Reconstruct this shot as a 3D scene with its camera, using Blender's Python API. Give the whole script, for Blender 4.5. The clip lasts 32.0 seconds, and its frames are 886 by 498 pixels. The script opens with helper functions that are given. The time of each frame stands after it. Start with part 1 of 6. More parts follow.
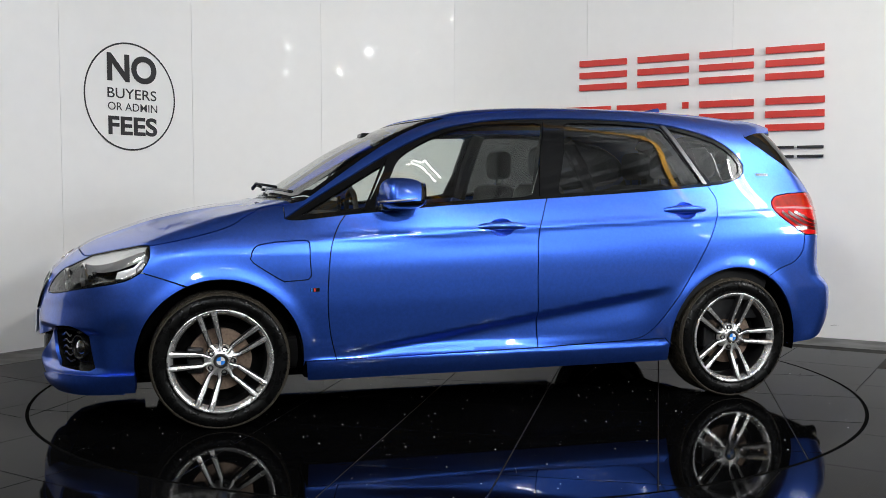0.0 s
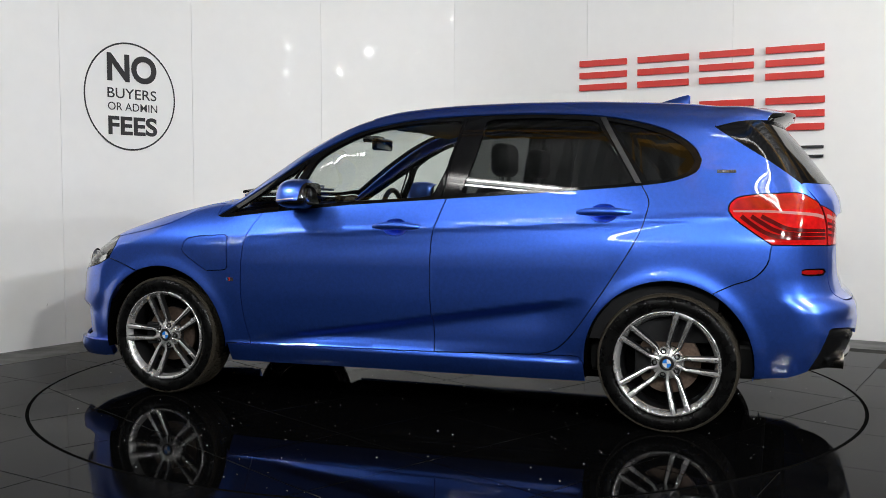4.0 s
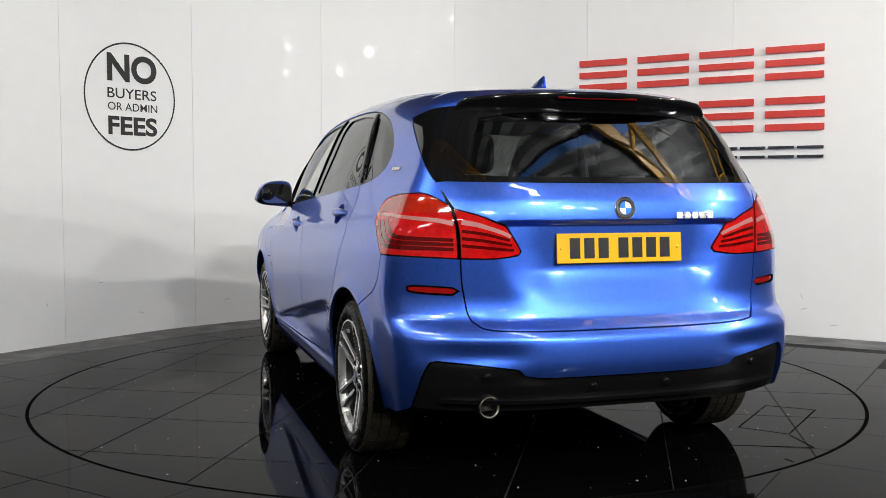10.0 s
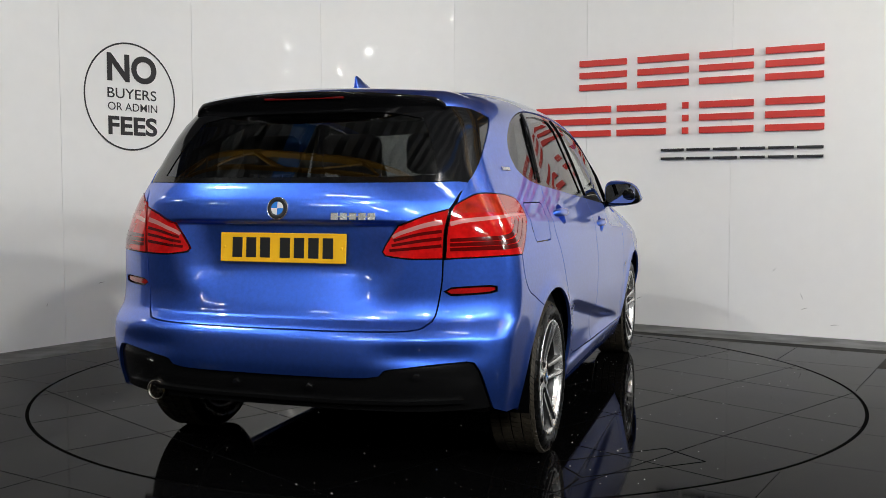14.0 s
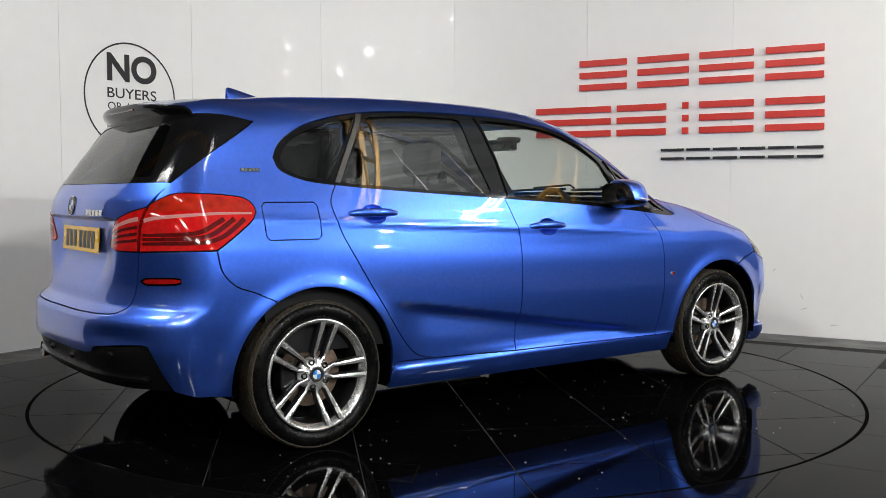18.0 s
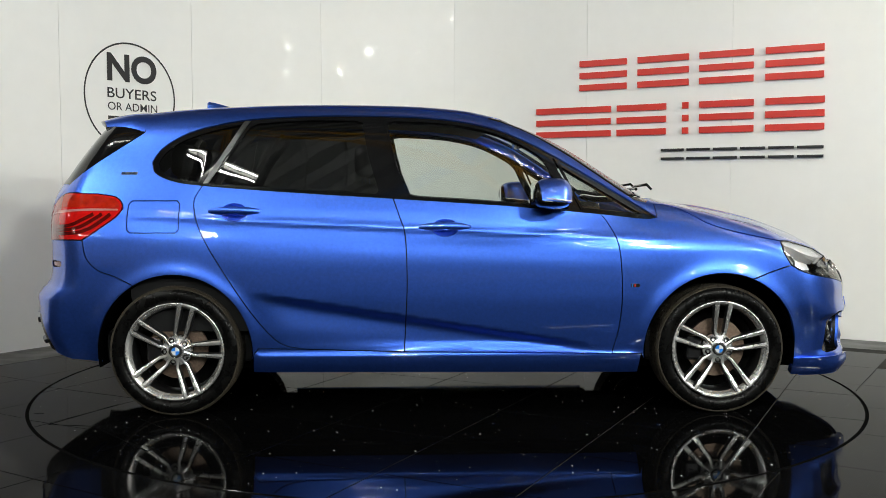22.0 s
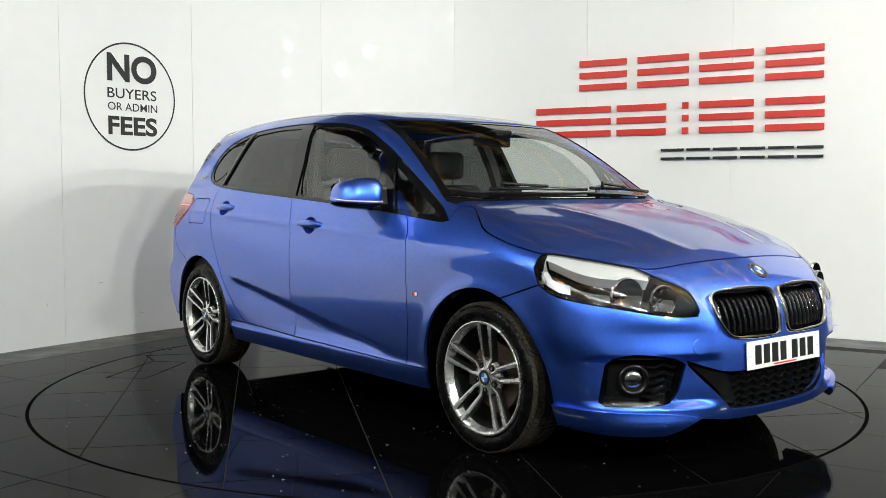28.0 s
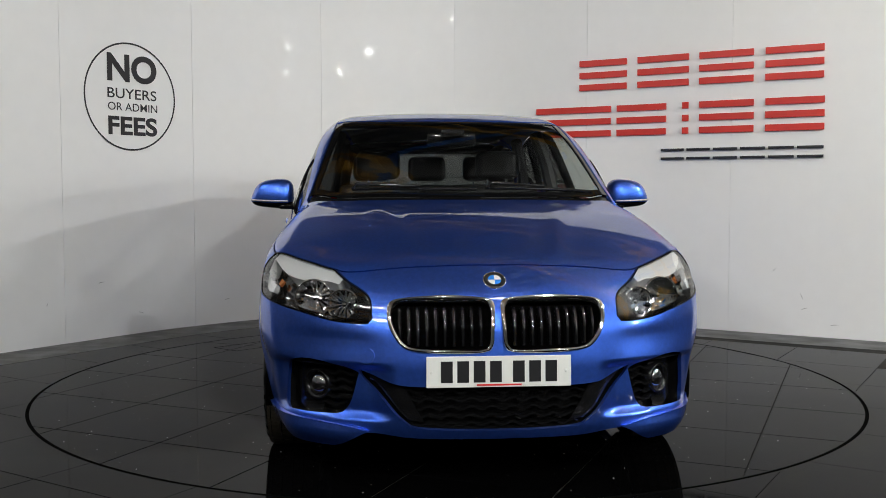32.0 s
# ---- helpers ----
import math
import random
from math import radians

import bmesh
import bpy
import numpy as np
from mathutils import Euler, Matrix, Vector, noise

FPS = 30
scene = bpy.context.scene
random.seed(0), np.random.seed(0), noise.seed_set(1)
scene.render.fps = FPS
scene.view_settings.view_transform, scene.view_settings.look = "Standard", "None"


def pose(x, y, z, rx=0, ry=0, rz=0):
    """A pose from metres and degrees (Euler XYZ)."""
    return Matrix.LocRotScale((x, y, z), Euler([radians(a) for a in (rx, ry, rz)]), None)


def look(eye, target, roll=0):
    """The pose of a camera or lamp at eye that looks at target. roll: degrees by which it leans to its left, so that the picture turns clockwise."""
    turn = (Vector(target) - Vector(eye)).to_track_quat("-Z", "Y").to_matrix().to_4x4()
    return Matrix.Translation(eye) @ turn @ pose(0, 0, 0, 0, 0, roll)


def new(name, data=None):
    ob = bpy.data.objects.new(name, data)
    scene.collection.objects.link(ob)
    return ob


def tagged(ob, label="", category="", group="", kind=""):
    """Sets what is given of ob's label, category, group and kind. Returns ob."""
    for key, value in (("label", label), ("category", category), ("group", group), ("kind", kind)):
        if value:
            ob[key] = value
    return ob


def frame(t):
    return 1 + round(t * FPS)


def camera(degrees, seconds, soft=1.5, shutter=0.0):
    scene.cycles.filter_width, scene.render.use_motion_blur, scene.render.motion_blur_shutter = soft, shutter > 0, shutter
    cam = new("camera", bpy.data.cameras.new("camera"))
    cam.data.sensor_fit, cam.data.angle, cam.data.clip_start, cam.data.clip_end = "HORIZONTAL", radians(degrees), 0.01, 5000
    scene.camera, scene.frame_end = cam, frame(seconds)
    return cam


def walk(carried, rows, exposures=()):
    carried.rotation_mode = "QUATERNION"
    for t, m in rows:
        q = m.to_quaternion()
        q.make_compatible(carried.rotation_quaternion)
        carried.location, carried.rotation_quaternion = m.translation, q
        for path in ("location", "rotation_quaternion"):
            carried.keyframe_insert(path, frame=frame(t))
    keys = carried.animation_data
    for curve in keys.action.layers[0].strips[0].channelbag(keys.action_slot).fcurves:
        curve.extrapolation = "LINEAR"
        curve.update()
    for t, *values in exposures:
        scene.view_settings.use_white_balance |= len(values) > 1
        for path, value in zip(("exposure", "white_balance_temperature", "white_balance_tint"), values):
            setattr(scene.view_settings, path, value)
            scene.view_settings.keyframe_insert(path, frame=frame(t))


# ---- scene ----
import functools
# ---- camera ----
cam = camera(49.09, 32.0, soft=0.85)
EYE, AIM = Vector((0.0, -5.594, 1.0955)), Vector((-0.00357 * 10, 9.982, -0.5929))
CAM_POSE = look(EYE, EYE + AIM, -0.015)
walk(cam, [(0.0, CAM_POSE), (32.0, CAM_POSE)],
     exposures=[(0.0, -0.12, 6270, 10), (1.0, -0.1, 6270, 10), (2.0, -0.05, 6270, 10), (3.0, -0.05, 6270, 10), (6.0, 0.18, 6450, 10), (7.0, 0.34, 6450, 10), (8.0, 0.30, 6450, 10), (9.0, 0.18, 6450, 10), (10.0, 0.03, 6450, 10), (11.0, -0.1, 6450, 10), (12.0, -0.18, 6450, 10), (13.0, -0.28, 6450, 10), (14.0, -0.22, 6450, 10), (17.0, -0.1, 6450, 10), (18.0, -0.1, 6450, 10), (19.0, -0.17, 6450, 10), (20.0, -0.17, 6450, 10), (21.0, -0.15, 6480, 8), (22.0, -0.03, 6600, 4), (23.0, -0.02, 6800, 0), (24.0, 0, 6900, 0), (25.0, 0.03, 7100, 0), (28.0, 0.28, 6450, 4), (29.0, 0.24, 6380, 6), (30.0, 0.05, 6380, 8), (31.0, -0.17, 6420, 9), (32.0, -0.33, 6450, 9)])

# heading of the turntable, degrees, by seconds
TURN = [(0.0, 196.1), (1.6, 182.15), (6.0, 143.24), (9.0, 116.98), (12.2, 88.33), (16.0, 54.7), (19.0, 28.13),
        (22.3, -0.88), (25.5, -28.68), (28.0, -50.89), (29.5, -64.24), (30.8, -75.3), (32.0, -84.75)]
AXIS = Vector((0.012, 0.012, 0.0))      # the turntable's axis in the car's own space

# ---- world and lamps ----
world = bpy.data.worlds.new("world")
scene.world = world
world.use_nodes = True
world.node_tree.nodes["Background"].inputs[0].default_value = (0.75, 0.85, 1.0, 1)
world.node_tree.nodes["Background"].inputs[1].default_value = 0.03


def area_lamp(name, at, aim, w, h, watts, colour=(0.975, 0.985, 0.96)):
    d = bpy.data.lights.new(name, "AREA")
    d.shape, d.size, d.size_y, d.energy, d.color = "RECTANGLE", w, h, watts, colour
    ob = new(name, d)
    ob.matrix_world = look(at, aim)
    return ob


HALL_AT, HALL_TURN, HALL_W, HALL_D, HALL_Z = (3.0, -4.5), -33.5, 17.0, 13.0, 6.0
# place and watts of each tube fitting
BATTENS = [(5.4, -1.75, 3.6, 130), (8.5, -3.75, 3.6, 185), (12.0, -6.1, 3.6, 175), (2.9, -6.9, 3.9, 225), (6.1, -9.0, 3.9, 215), (-4.6, -2.7, 5.2, 125), (-3.0, -7.3, 4.6, 125), (0.0, -9.6, 4.2, 185)]
for bx, by, bz, watts in BATTENS:
    area_lamp("tube_light", (bx, by, bz - 0.06), (0, 0.5, 1.5), 0.45, 0.07, 0.83 * watts)
# fittings further off, lit by their tubes alone
FAR_BATTENS = [(9.2, -11.0, 4.6), (3.2, -13.0, 4.6), (-3.4, -11.2, 4.6), (-6.4, -9.2, 4.6), (-9.2, -6.8, 4.9), (-9.4, -2.0, 4.9), (-8.9, 1.0, 4.9), (12.3, -9.2, 4.4), (-2.6, -4.6, 5.0), (1.6, -4.2, 5.0)]
# lamps added over two fittings beside the display to brighten the roof
for bx, by, bz in ((5.4, -1.75, 3.6), (8.5, -3.75, 3.6)):
    area_lamp("added_roof_uplight", (bx, by, bz + 0.09), (bx, by + 0.01, 8.0), 1.3, 0.12, 700)

# ---- materials ----


def material(name, colour=(0.5, 0.5, 0.5), rough=0.5, metal=0.0, coat=0.0, bump=0.0, scale=40.0, vary=0.0, detail=4.0, wear=0.0, spec=0.5, coat_rough=0.03, coat_ior=1.5, emit=0.0):
    """A principled surface with colour variation, roughness variation and fine relief."""
    m = bpy.data.materials.new(name)
    m.use_nodes = True
    nt = m.node_tree
    b = nt.nodes["Principled BSDF"]
    b.inputs["Base Color"].default_value = (*colour, 1)
    b.inputs["Roughness"].default_value = rough
    b.inputs["Metallic"].default_value = metal
    b.inputs["Coat Weight"].default_value = coat
    b.inputs["Coat Roughness"].default_value = coat_rough
    b.inputs["Coat IOR"].default_value = coat_ior
    b.inputs["Specular IOR Level"].default_value = spec
    if emit:
        b.inputs["Emission Color"].default_value = (*colour, 1)
        b.inputs["Emission Strength"].default_value = emit
    if vary or bump or wear:
        tc = nt.nodes.new("ShaderNodeTexCoord")
        n1 = nt.nodes.new("ShaderNodeTexNoise")
        n1.inputs["Scale"].default_value, n1.inputs["Detail"].default_value = scale, detail
        nt.links.new(tc.outputs["Object"], n1.inputs["Vector"])
        n2 = nt.nodes.new("ShaderNodeTexNoise")
        n2.inputs["Scale"].default_value, n2.inputs["Detail"].default_value = scale / 14, 3
        nt.links.new(tc.outputs["Object"], n2.inputs["Vector"])
        if vary:
            add = nt.nodes.new("ShaderNodeMath")
            add.operation = "ADD"
            nt.links.new(n1.outputs["Fac"], add.inputs[0])
            nt.links.new(n2.outputs["Fac"], add.inputs[1])
            mp = nt.nodes.new("ShaderNodeMapRange")
            mp.inputs["From Min"].default_value, mp.inputs["From Max"].default_value = 0.7, 1.3
            mp.inputs["To Min"].default_value, mp.inputs["To Max"].default_value = 1 - vary, 1 + vary
            nt.links.new(add.outputs[0], mp.inputs["Value"])
            mul = nt.nodes.new("ShaderNodeMix")
            mul.data_type, mul.blend_type = "RGBA", "MULTIPLY"
            mul.inputs["Factor"].default_value = 1
            mul.inputs[6].default_value = (*colour, 1)
            nt.links.new(mp.outputs[0], mul.inputs[7])
            nt.links.new(mul.outputs[2], b.inputs["Base Color"])
        if wear:
            mr = nt.nodes.new("ShaderNodeMapRange")
            mr.inputs["From Min"].default_value, mr.inputs["From Max"].default_value = 0.35, 0.7
            mr.inputs["To Min"].default_value, mr.inputs["To Max"].default_value = max(0.01, rough - wear), rough + wear
            nt.links.new(n2.outputs["Fac"], mr.inputs["Value"])
            nt.links.new(mr.outputs[0], b.inputs["Roughness"])
        if bump:
            bp = nt.nodes.new("ShaderNodeBump")
            bp.inputs["Strength"].default_value, bp.inputs["Distance"].default_value = bump, 0.002
            nt.links.new(n1.outputs["Fac"], bp.inputs["Height"])
            nt.links.new(bp.outputs[0], b.inputs["Normal"])
    return m


def glass(name, tint, rough=0.0):
    """Thin glazing: clear tinted pane with a Fresnel gloss."""
    m = bpy.data.materials.new(name)
    m.use_nodes = True
    nt = m.node_tree
    nt.nodes.remove(nt.nodes["Principled BSDF"])
    tr, gl, mix, fr, pw, ma = (nt.nodes.new(k) for k in ("ShaderNodeBsdfTransparent", "ShaderNodeBsdfGlossy", "ShaderNodeMixShader", "ShaderNodeLayerWeight", "ShaderNodeMath", "ShaderNodeMath"))
    tr.inputs[0].default_value = (*tint, 1)
    gl.inputs["Roughness"].default_value = rough
    fr.inputs["Blend"].default_value = 0.5
    pw.operation, ma.operation = "POWER", "MULTIPLY_ADD"
    pw.inputs[1].default_value = 5.0
    ma.inputs[1].default_value, ma.inputs[2].default_value = 0.88, 0.11
    nt.links.new(fr.outputs["Facing"], pw.inputs[0])
    nt.links.new(pw.outputs[0], ma.inputs[0])
    nt.links.new(ma.outputs[0], mix.inputs[0])
    nt.links.new(tr.outputs[0], mix.inputs[1])
    nt.links.new(gl.outputs[0], mix.inputs[2])
    nt.links.new(mix.outputs[0], nt.nodes["Material Output"].inputs[0])
    return m


PAINT = material("metallic_blue_paint", (0.056, 0.160, 0.76), 0.37, 0.95, 1.0, vary=0.10, scale=900, detail=1, coat_rough=0.004, coat_ior=1.9)
BLACK_GLOSS = material("gloss_black_trim", (0.004, 0.004, 0.0045), 0.08, 0, 0.2, spec=0.35)
BLACK_PLASTIC = material("black_plastic", (0.005, 0.005, 0.0053), 0.20, 0, bump=0.12, scale=600, vary=0.2, spec=0.35)
RUBBER = material("tyre_rubber", (0.003, 0.003, 0.003), 0.30, 0, bump=0.3, scale=300, vary=0.25, wear=0.10, spec=0.12)
TREAD = material("tread_rubber", (0.024, 0.018, 0.010), 0.7, 0, bump=0.3, scale=200, vary=0.4)
CHROME = material("chrome", (0.90, 0.90, 0.91), 0.10, 1.0)
BRIGHT_CHROME = material("bright_chrome", (0.90, 0.90, 0.90), 0.05, 1.0)
ALLOY = material("machined_alloy", (0.82, 0.81, 0.80), 0.27, 0.85, 0.4, bump=0.25, scale=160, vary=0.08, wear=0.08)
ALLOY_DARK = material("dark_alloy", (0.055, 0.055, 0.058), 0.30, 0.85, 0.3, vary=0.1)
STEEL = material("brake_steel", (0.30, 0.22, 0.17), 0.45, 1.0, vary=0.3, scale=80)
TRIM = material("satin_aluminium_trim", (0.13, 0.13, 0.135), 0.3, 0.9)
CABIN = material("cabin_plastic", (0.011, 0.011, 0.012), 0.6, 0, bump=0.2, scale=500, vary=0.15, spec=0.3)
LEATHER = material("black_leather", (0.012, 0.0115, 0.0115), 0.48, 0, bump=0.5, scale=260, vary=0.2, spec=0.3)
LINER = material("headlining_cloth", (0.10, 0.10, 0.10), 0.9, 0, bump=0.3, scale=900, vary=0.1)
GLASS = glass("clear_tinted_glass", (0.84, 0.88, 0.85))
GLASS_DARK = glass("privacy_glass", (0.10, 0.105, 0.105))
GLASS_LAMP = glass("lamp_lens", (0.97, 0.98, 0.98))
MIRROR = material("mirror_glass", (0.85, 0.86, 0.87), 0.02, 1.0)
RED_LENS = material("red_lamp_lens", (0.50, 0.006, 0.006), 0.05, 0, 1.0, vary=0.30, scale=45)
RED_DEEP = material("deep_red_lamp_lens", (0.09, 0.001, 0.001), 0.12, 0, 1.0)
RED_CLEAR = material("pale_red_lamp_strip", (0.66, 0.28, 0.26), 0.10, 0.3, 1.0)
RED_DARK = material("dark_red_reflector", (0.30, 0.004, 0.004), 0.12, 0, 1.0, vary=0.3, scale=200)
AMBER_RED = material("amber_red_lens", (0.36, 0.014, 0.004), 0.06, 0, 1.0, vary=0.4, scale=25)
AMBER = material("amber_lens", (0.55, 0.17, 0.04), 0.15, 0, 1.0)
LAMP_REFLECTOR = material("lamp_reflector", (0.85, 0.85, 0.86), 0.2, 0.55, 0.5)
LAMP_GREY = material("lamp_housing", (0.30, 0.30, 0.30), 0.08, 1.0, 0.5, bump=1.0, scale=34, vary=0.6)
LAMP_BROW_SHEEN = material("lamp_brow_sheen", (0.70, 0.70, 0.70), 0.25, 0.3, 0.5)
WHITE_PLATE = material("white_plate", (0.78, 0.78, 0.74), 0.25, 0, 0.5)
YELLOW_PLATE = material("yellow_plate", (0.85, 0.47, 0.015), 0.25, 0, 0.5)
INK = material("black_ink", (0.012, 0.012, 0.013), 0.35)
RED_INK = material("red_ink", (0.6, 0.02, 0.02), 0.4)
BADGE_BLUE = material("badge_blue", (0.03, 0.2, 0.65), 0.2, 0, 1.0)
BADGE_WHITE = material("badge_white", (0.8, 0.8, 0.8), 0.2, 0.2, 1.0)
WALL_WHITE = material("gloss_white_panel", (0.80, 0.79, 0.77), 0.035, 0, 0.0, vary=0.015, scale=9, wear=0.008, spec=0.02)
SIGN_RED = material("red_sign_face", (0.56, 0.025, 0.015), 0.4, 0, vary=0.05)
SIGN_BLACK = material("black_sign_face", (0.012, 0.012, 0.014), 0.35)
TILE = material("polished_black_tile", (0.0015, 0.0015, 0.0016), 0.045, 0, 0.0, vary=0.35, scale=30, wear=0.025, spec=0.021)
TILE_OUT = material("worn_black_tile", (0.0028, 0.0028, 0.003), 0.08, 0, 0.0, vary=0.35, scale=30, wear=0.04, spec=0.020)
GROUT = material("tile_grout", (0.022, 0.021, 0.019), 0.85, vary=0.3, spec=0.2)
STRIP = material("dusty_dark_floor", (0.022, 0.021, 0.019), 0.38, 0, bump=0.2, scale=60, vary=0.3, wear=0.1)
SCUFF = material("scuff_grey", (0.22, 0.20, 0.18), 0.6)
SPECK = material("glitter_debris", (0.42, 0.42, 0.41), 0.3, 0.3)
HALL_GREY = material("hall_cladding", (0.24, 0.25, 0.26), 0.6, 0, bump=0.3, scale=8, vary=0.1)
ROOF_GREY = material("hall_roof_sheet", (0.26, 0.265, 0.27), 0.5, 0.0, vary=0.12, scale=3)
BLUE_STRAP = material("blue_webbing", (0.02, 0.11, 0.36), 0.6, 0, vary=0.1)
YELLOW_STEEL = material("yellow_painted_steel", (0.40, 0.21, 0.025), 0.4, 0, vary=0.1)
TUBE = material("lit_tube", (1.0, 0.97, 0.92), 0.5, emit=45.0)
BATTEN_WHITE = material("white_enamel", (0.75, 0.75, 0.74), 0.3)
RUBBER_BLACK = material("gap_black", (0.0035, 0.0035, 0.0035), 0.9, spec=0.0)
BEIGE = material("tailpipe_steel", (0.45, 0.42, 0.36), 0.25, 1.0)
PIPE_DARK = material("sooty_pipe", (0.01, 0.01, 0.01), 0.9, spec=0.1)


# ---- building helpers ----


def mesh_object(name, verts, faces, mat, parent=None, smooth=False, label=""):
    me = bpy.data.meshes.new(name)
    me.from_pydata([tuple(v) for v in verts], [], [tuple(f) for f in faces])
    me.materials.append(mat)
    if smooth:
        me.shade_smooth()
    ob = new(name, me)
    if parent:
        ob.parent = parent
    if label:
        ob["label"] = label
    return ob


def part(name, bm, mat, parent=None, label="", smooth=False):
    me = bpy.data.meshes.new(name)
    bm.normal_update()
    bm.to_mesh(me)
    bm.free()
    me.materials.append(mat)
    if smooth:
        me.shade_smooth()
    ob = new(name, me)
    if parent:
        ob.parent = parent
    if label:
        ob["label"] = label
    return ob


def empty(name, m=None):
    ob = new(name)
    ob.empty_display_size = 0.2
    if m:
        ob.matrix_world = m
    return ob


def box(x0, x1, y0, y1, z0, z1, bevel=0.0, seg=2, bm=None, m=None):
    own = bmesh.new()
    bmesh.ops.create_cube(own, size=1.0)
    for v in own.verts:
        v.co = Vector((x0 + (v.co.x + 0.5) * (x1 - x0), y0 + (v.co.y + 0.5) * (y1 - y0), z0 + (v.co.z + 0.5) * (z1 - z0)))
    if bevel:
        bmesh.ops.bevel(own, geom=own.edges[:], offset=bevel, segments=seg, affect="EDGES", profile=0.5)
    if m is not None:
        own.transform(m)
    if bm is None:
        return own
    me = bpy.data.meshes.new("tmp")
    own.to_mesh(me)
    own.free()
    bm.from_mesh(me)
    bpy.data.meshes.remove(me)
    return bm


def lathe(profile, n=64, m=None, close=False):
    """Turns (radius, along) pairs round the y axis."""
    bm = bmesh.new()
    rings = []
    for r, a in profile:
        rings.append([bm.verts.new((r * math.cos(2 * math.pi * k / n), a, r * math.sin(2 * math.pi * k / n))) for k in range(n)])
    pairs = list(zip(rings, rings[1:])) + ([(rings[-1], rings[0])] if close else [])
    for a, b in pairs:
        for k in range(n):
            bm.faces.new((a[k], a[(k + 1) % n], b[(k + 1) % n], b[k]))
    if m is not None:
        bm.transform(m)
    bmesh.ops.recalc_face_normals(bm, faces=bm.faces[:])
    return bm


def tube(points, r, n=8, bm=None):
    """A round bar along points."""
    bm = bm or bmesh.new()
    pts = [Vector(p) for p in points]
    rings = []
    for i, p in enumerate(pts):
        d = (pts[min(i + 1, len(pts) - 1)] - pts[max(i - 1, 0)]).normalized()
        side = d.cross(Vector((0, 0, 1)) if abs(d.z) < 0.9 else Vector((1, 0, 0))).normalized()
        up = side.cross(d)
        rings.append([bm.verts.new(p + (side * math.cos(2 * math.pi * k / n) + up * math.sin(2 * math.pi * k / n)) * r) for k in range(n)])
    for a, b in zip(rings, rings[1:]):
        for k in range(n):
            bm.faces.new((a[k], a[(k + 1) % n], b[(k + 1) % n], b[k]))
    bm.faces.new(rings[0][::-1])
    bm.faces.new(rings[-1])
    return bm


# ---- the showroom wall ----
WALL_KNOTS = [(-4.75, -1.75), (-4.06, -0.72), (-3.40, 0.32), (-2.74, 1.331), (-2.043, 2.261), (-1.098, 2.98), (0.07, 3.14),
              (1.179, 2.62), (2.214, 1.995), (3.25, 1.39), (4.28, 0.79), (5.3, 0.2)]
WALL_H = 3.1


def wall_path(n=24):
    pts, marks = [], []
    k = [np.array(p) for p in WALL_KNOTS]
    for i in range(1, len(k) - 2):
        a, b, c, d = k[i - 1:i + 3]
        marks.append(len(pts))
        for j in range(n):
            t = j / n
            pts.append(0.5 * (2 * b + (c - a) * t + (2 * a - 5 * b + 4 * c - d) * t * t + (3 * b - a - 3 * c + d) * t ** 3))
    marks.append(len(pts))
    pts.append(k[-2])
    pts = np.array(pts)
    return pts, np.concatenate([[0], np.cumsum(np.hypot(*np.diff(pts, axis=0).T))]), marks


WP, WS, WMARKS = wall_path()
WT = np.gradient(WP, axis=0)
WT /= np.linalg.norm(WT, axis=1)[:, None]


def on_wall(s, z, off=0.0):
    """The place at s metres along the wall and z above the floor, off metres in front of it."""
    x, y = np.interp(s, WS, WP[:, 0]), np.interp(s, WS, WP[:, 1])
    tx, ty = np.interp(s, WS, WT[:, 0]), np.interp(s, WS, WT[:, 1])
    return Vector((x + ty * off, y - tx * off, z))


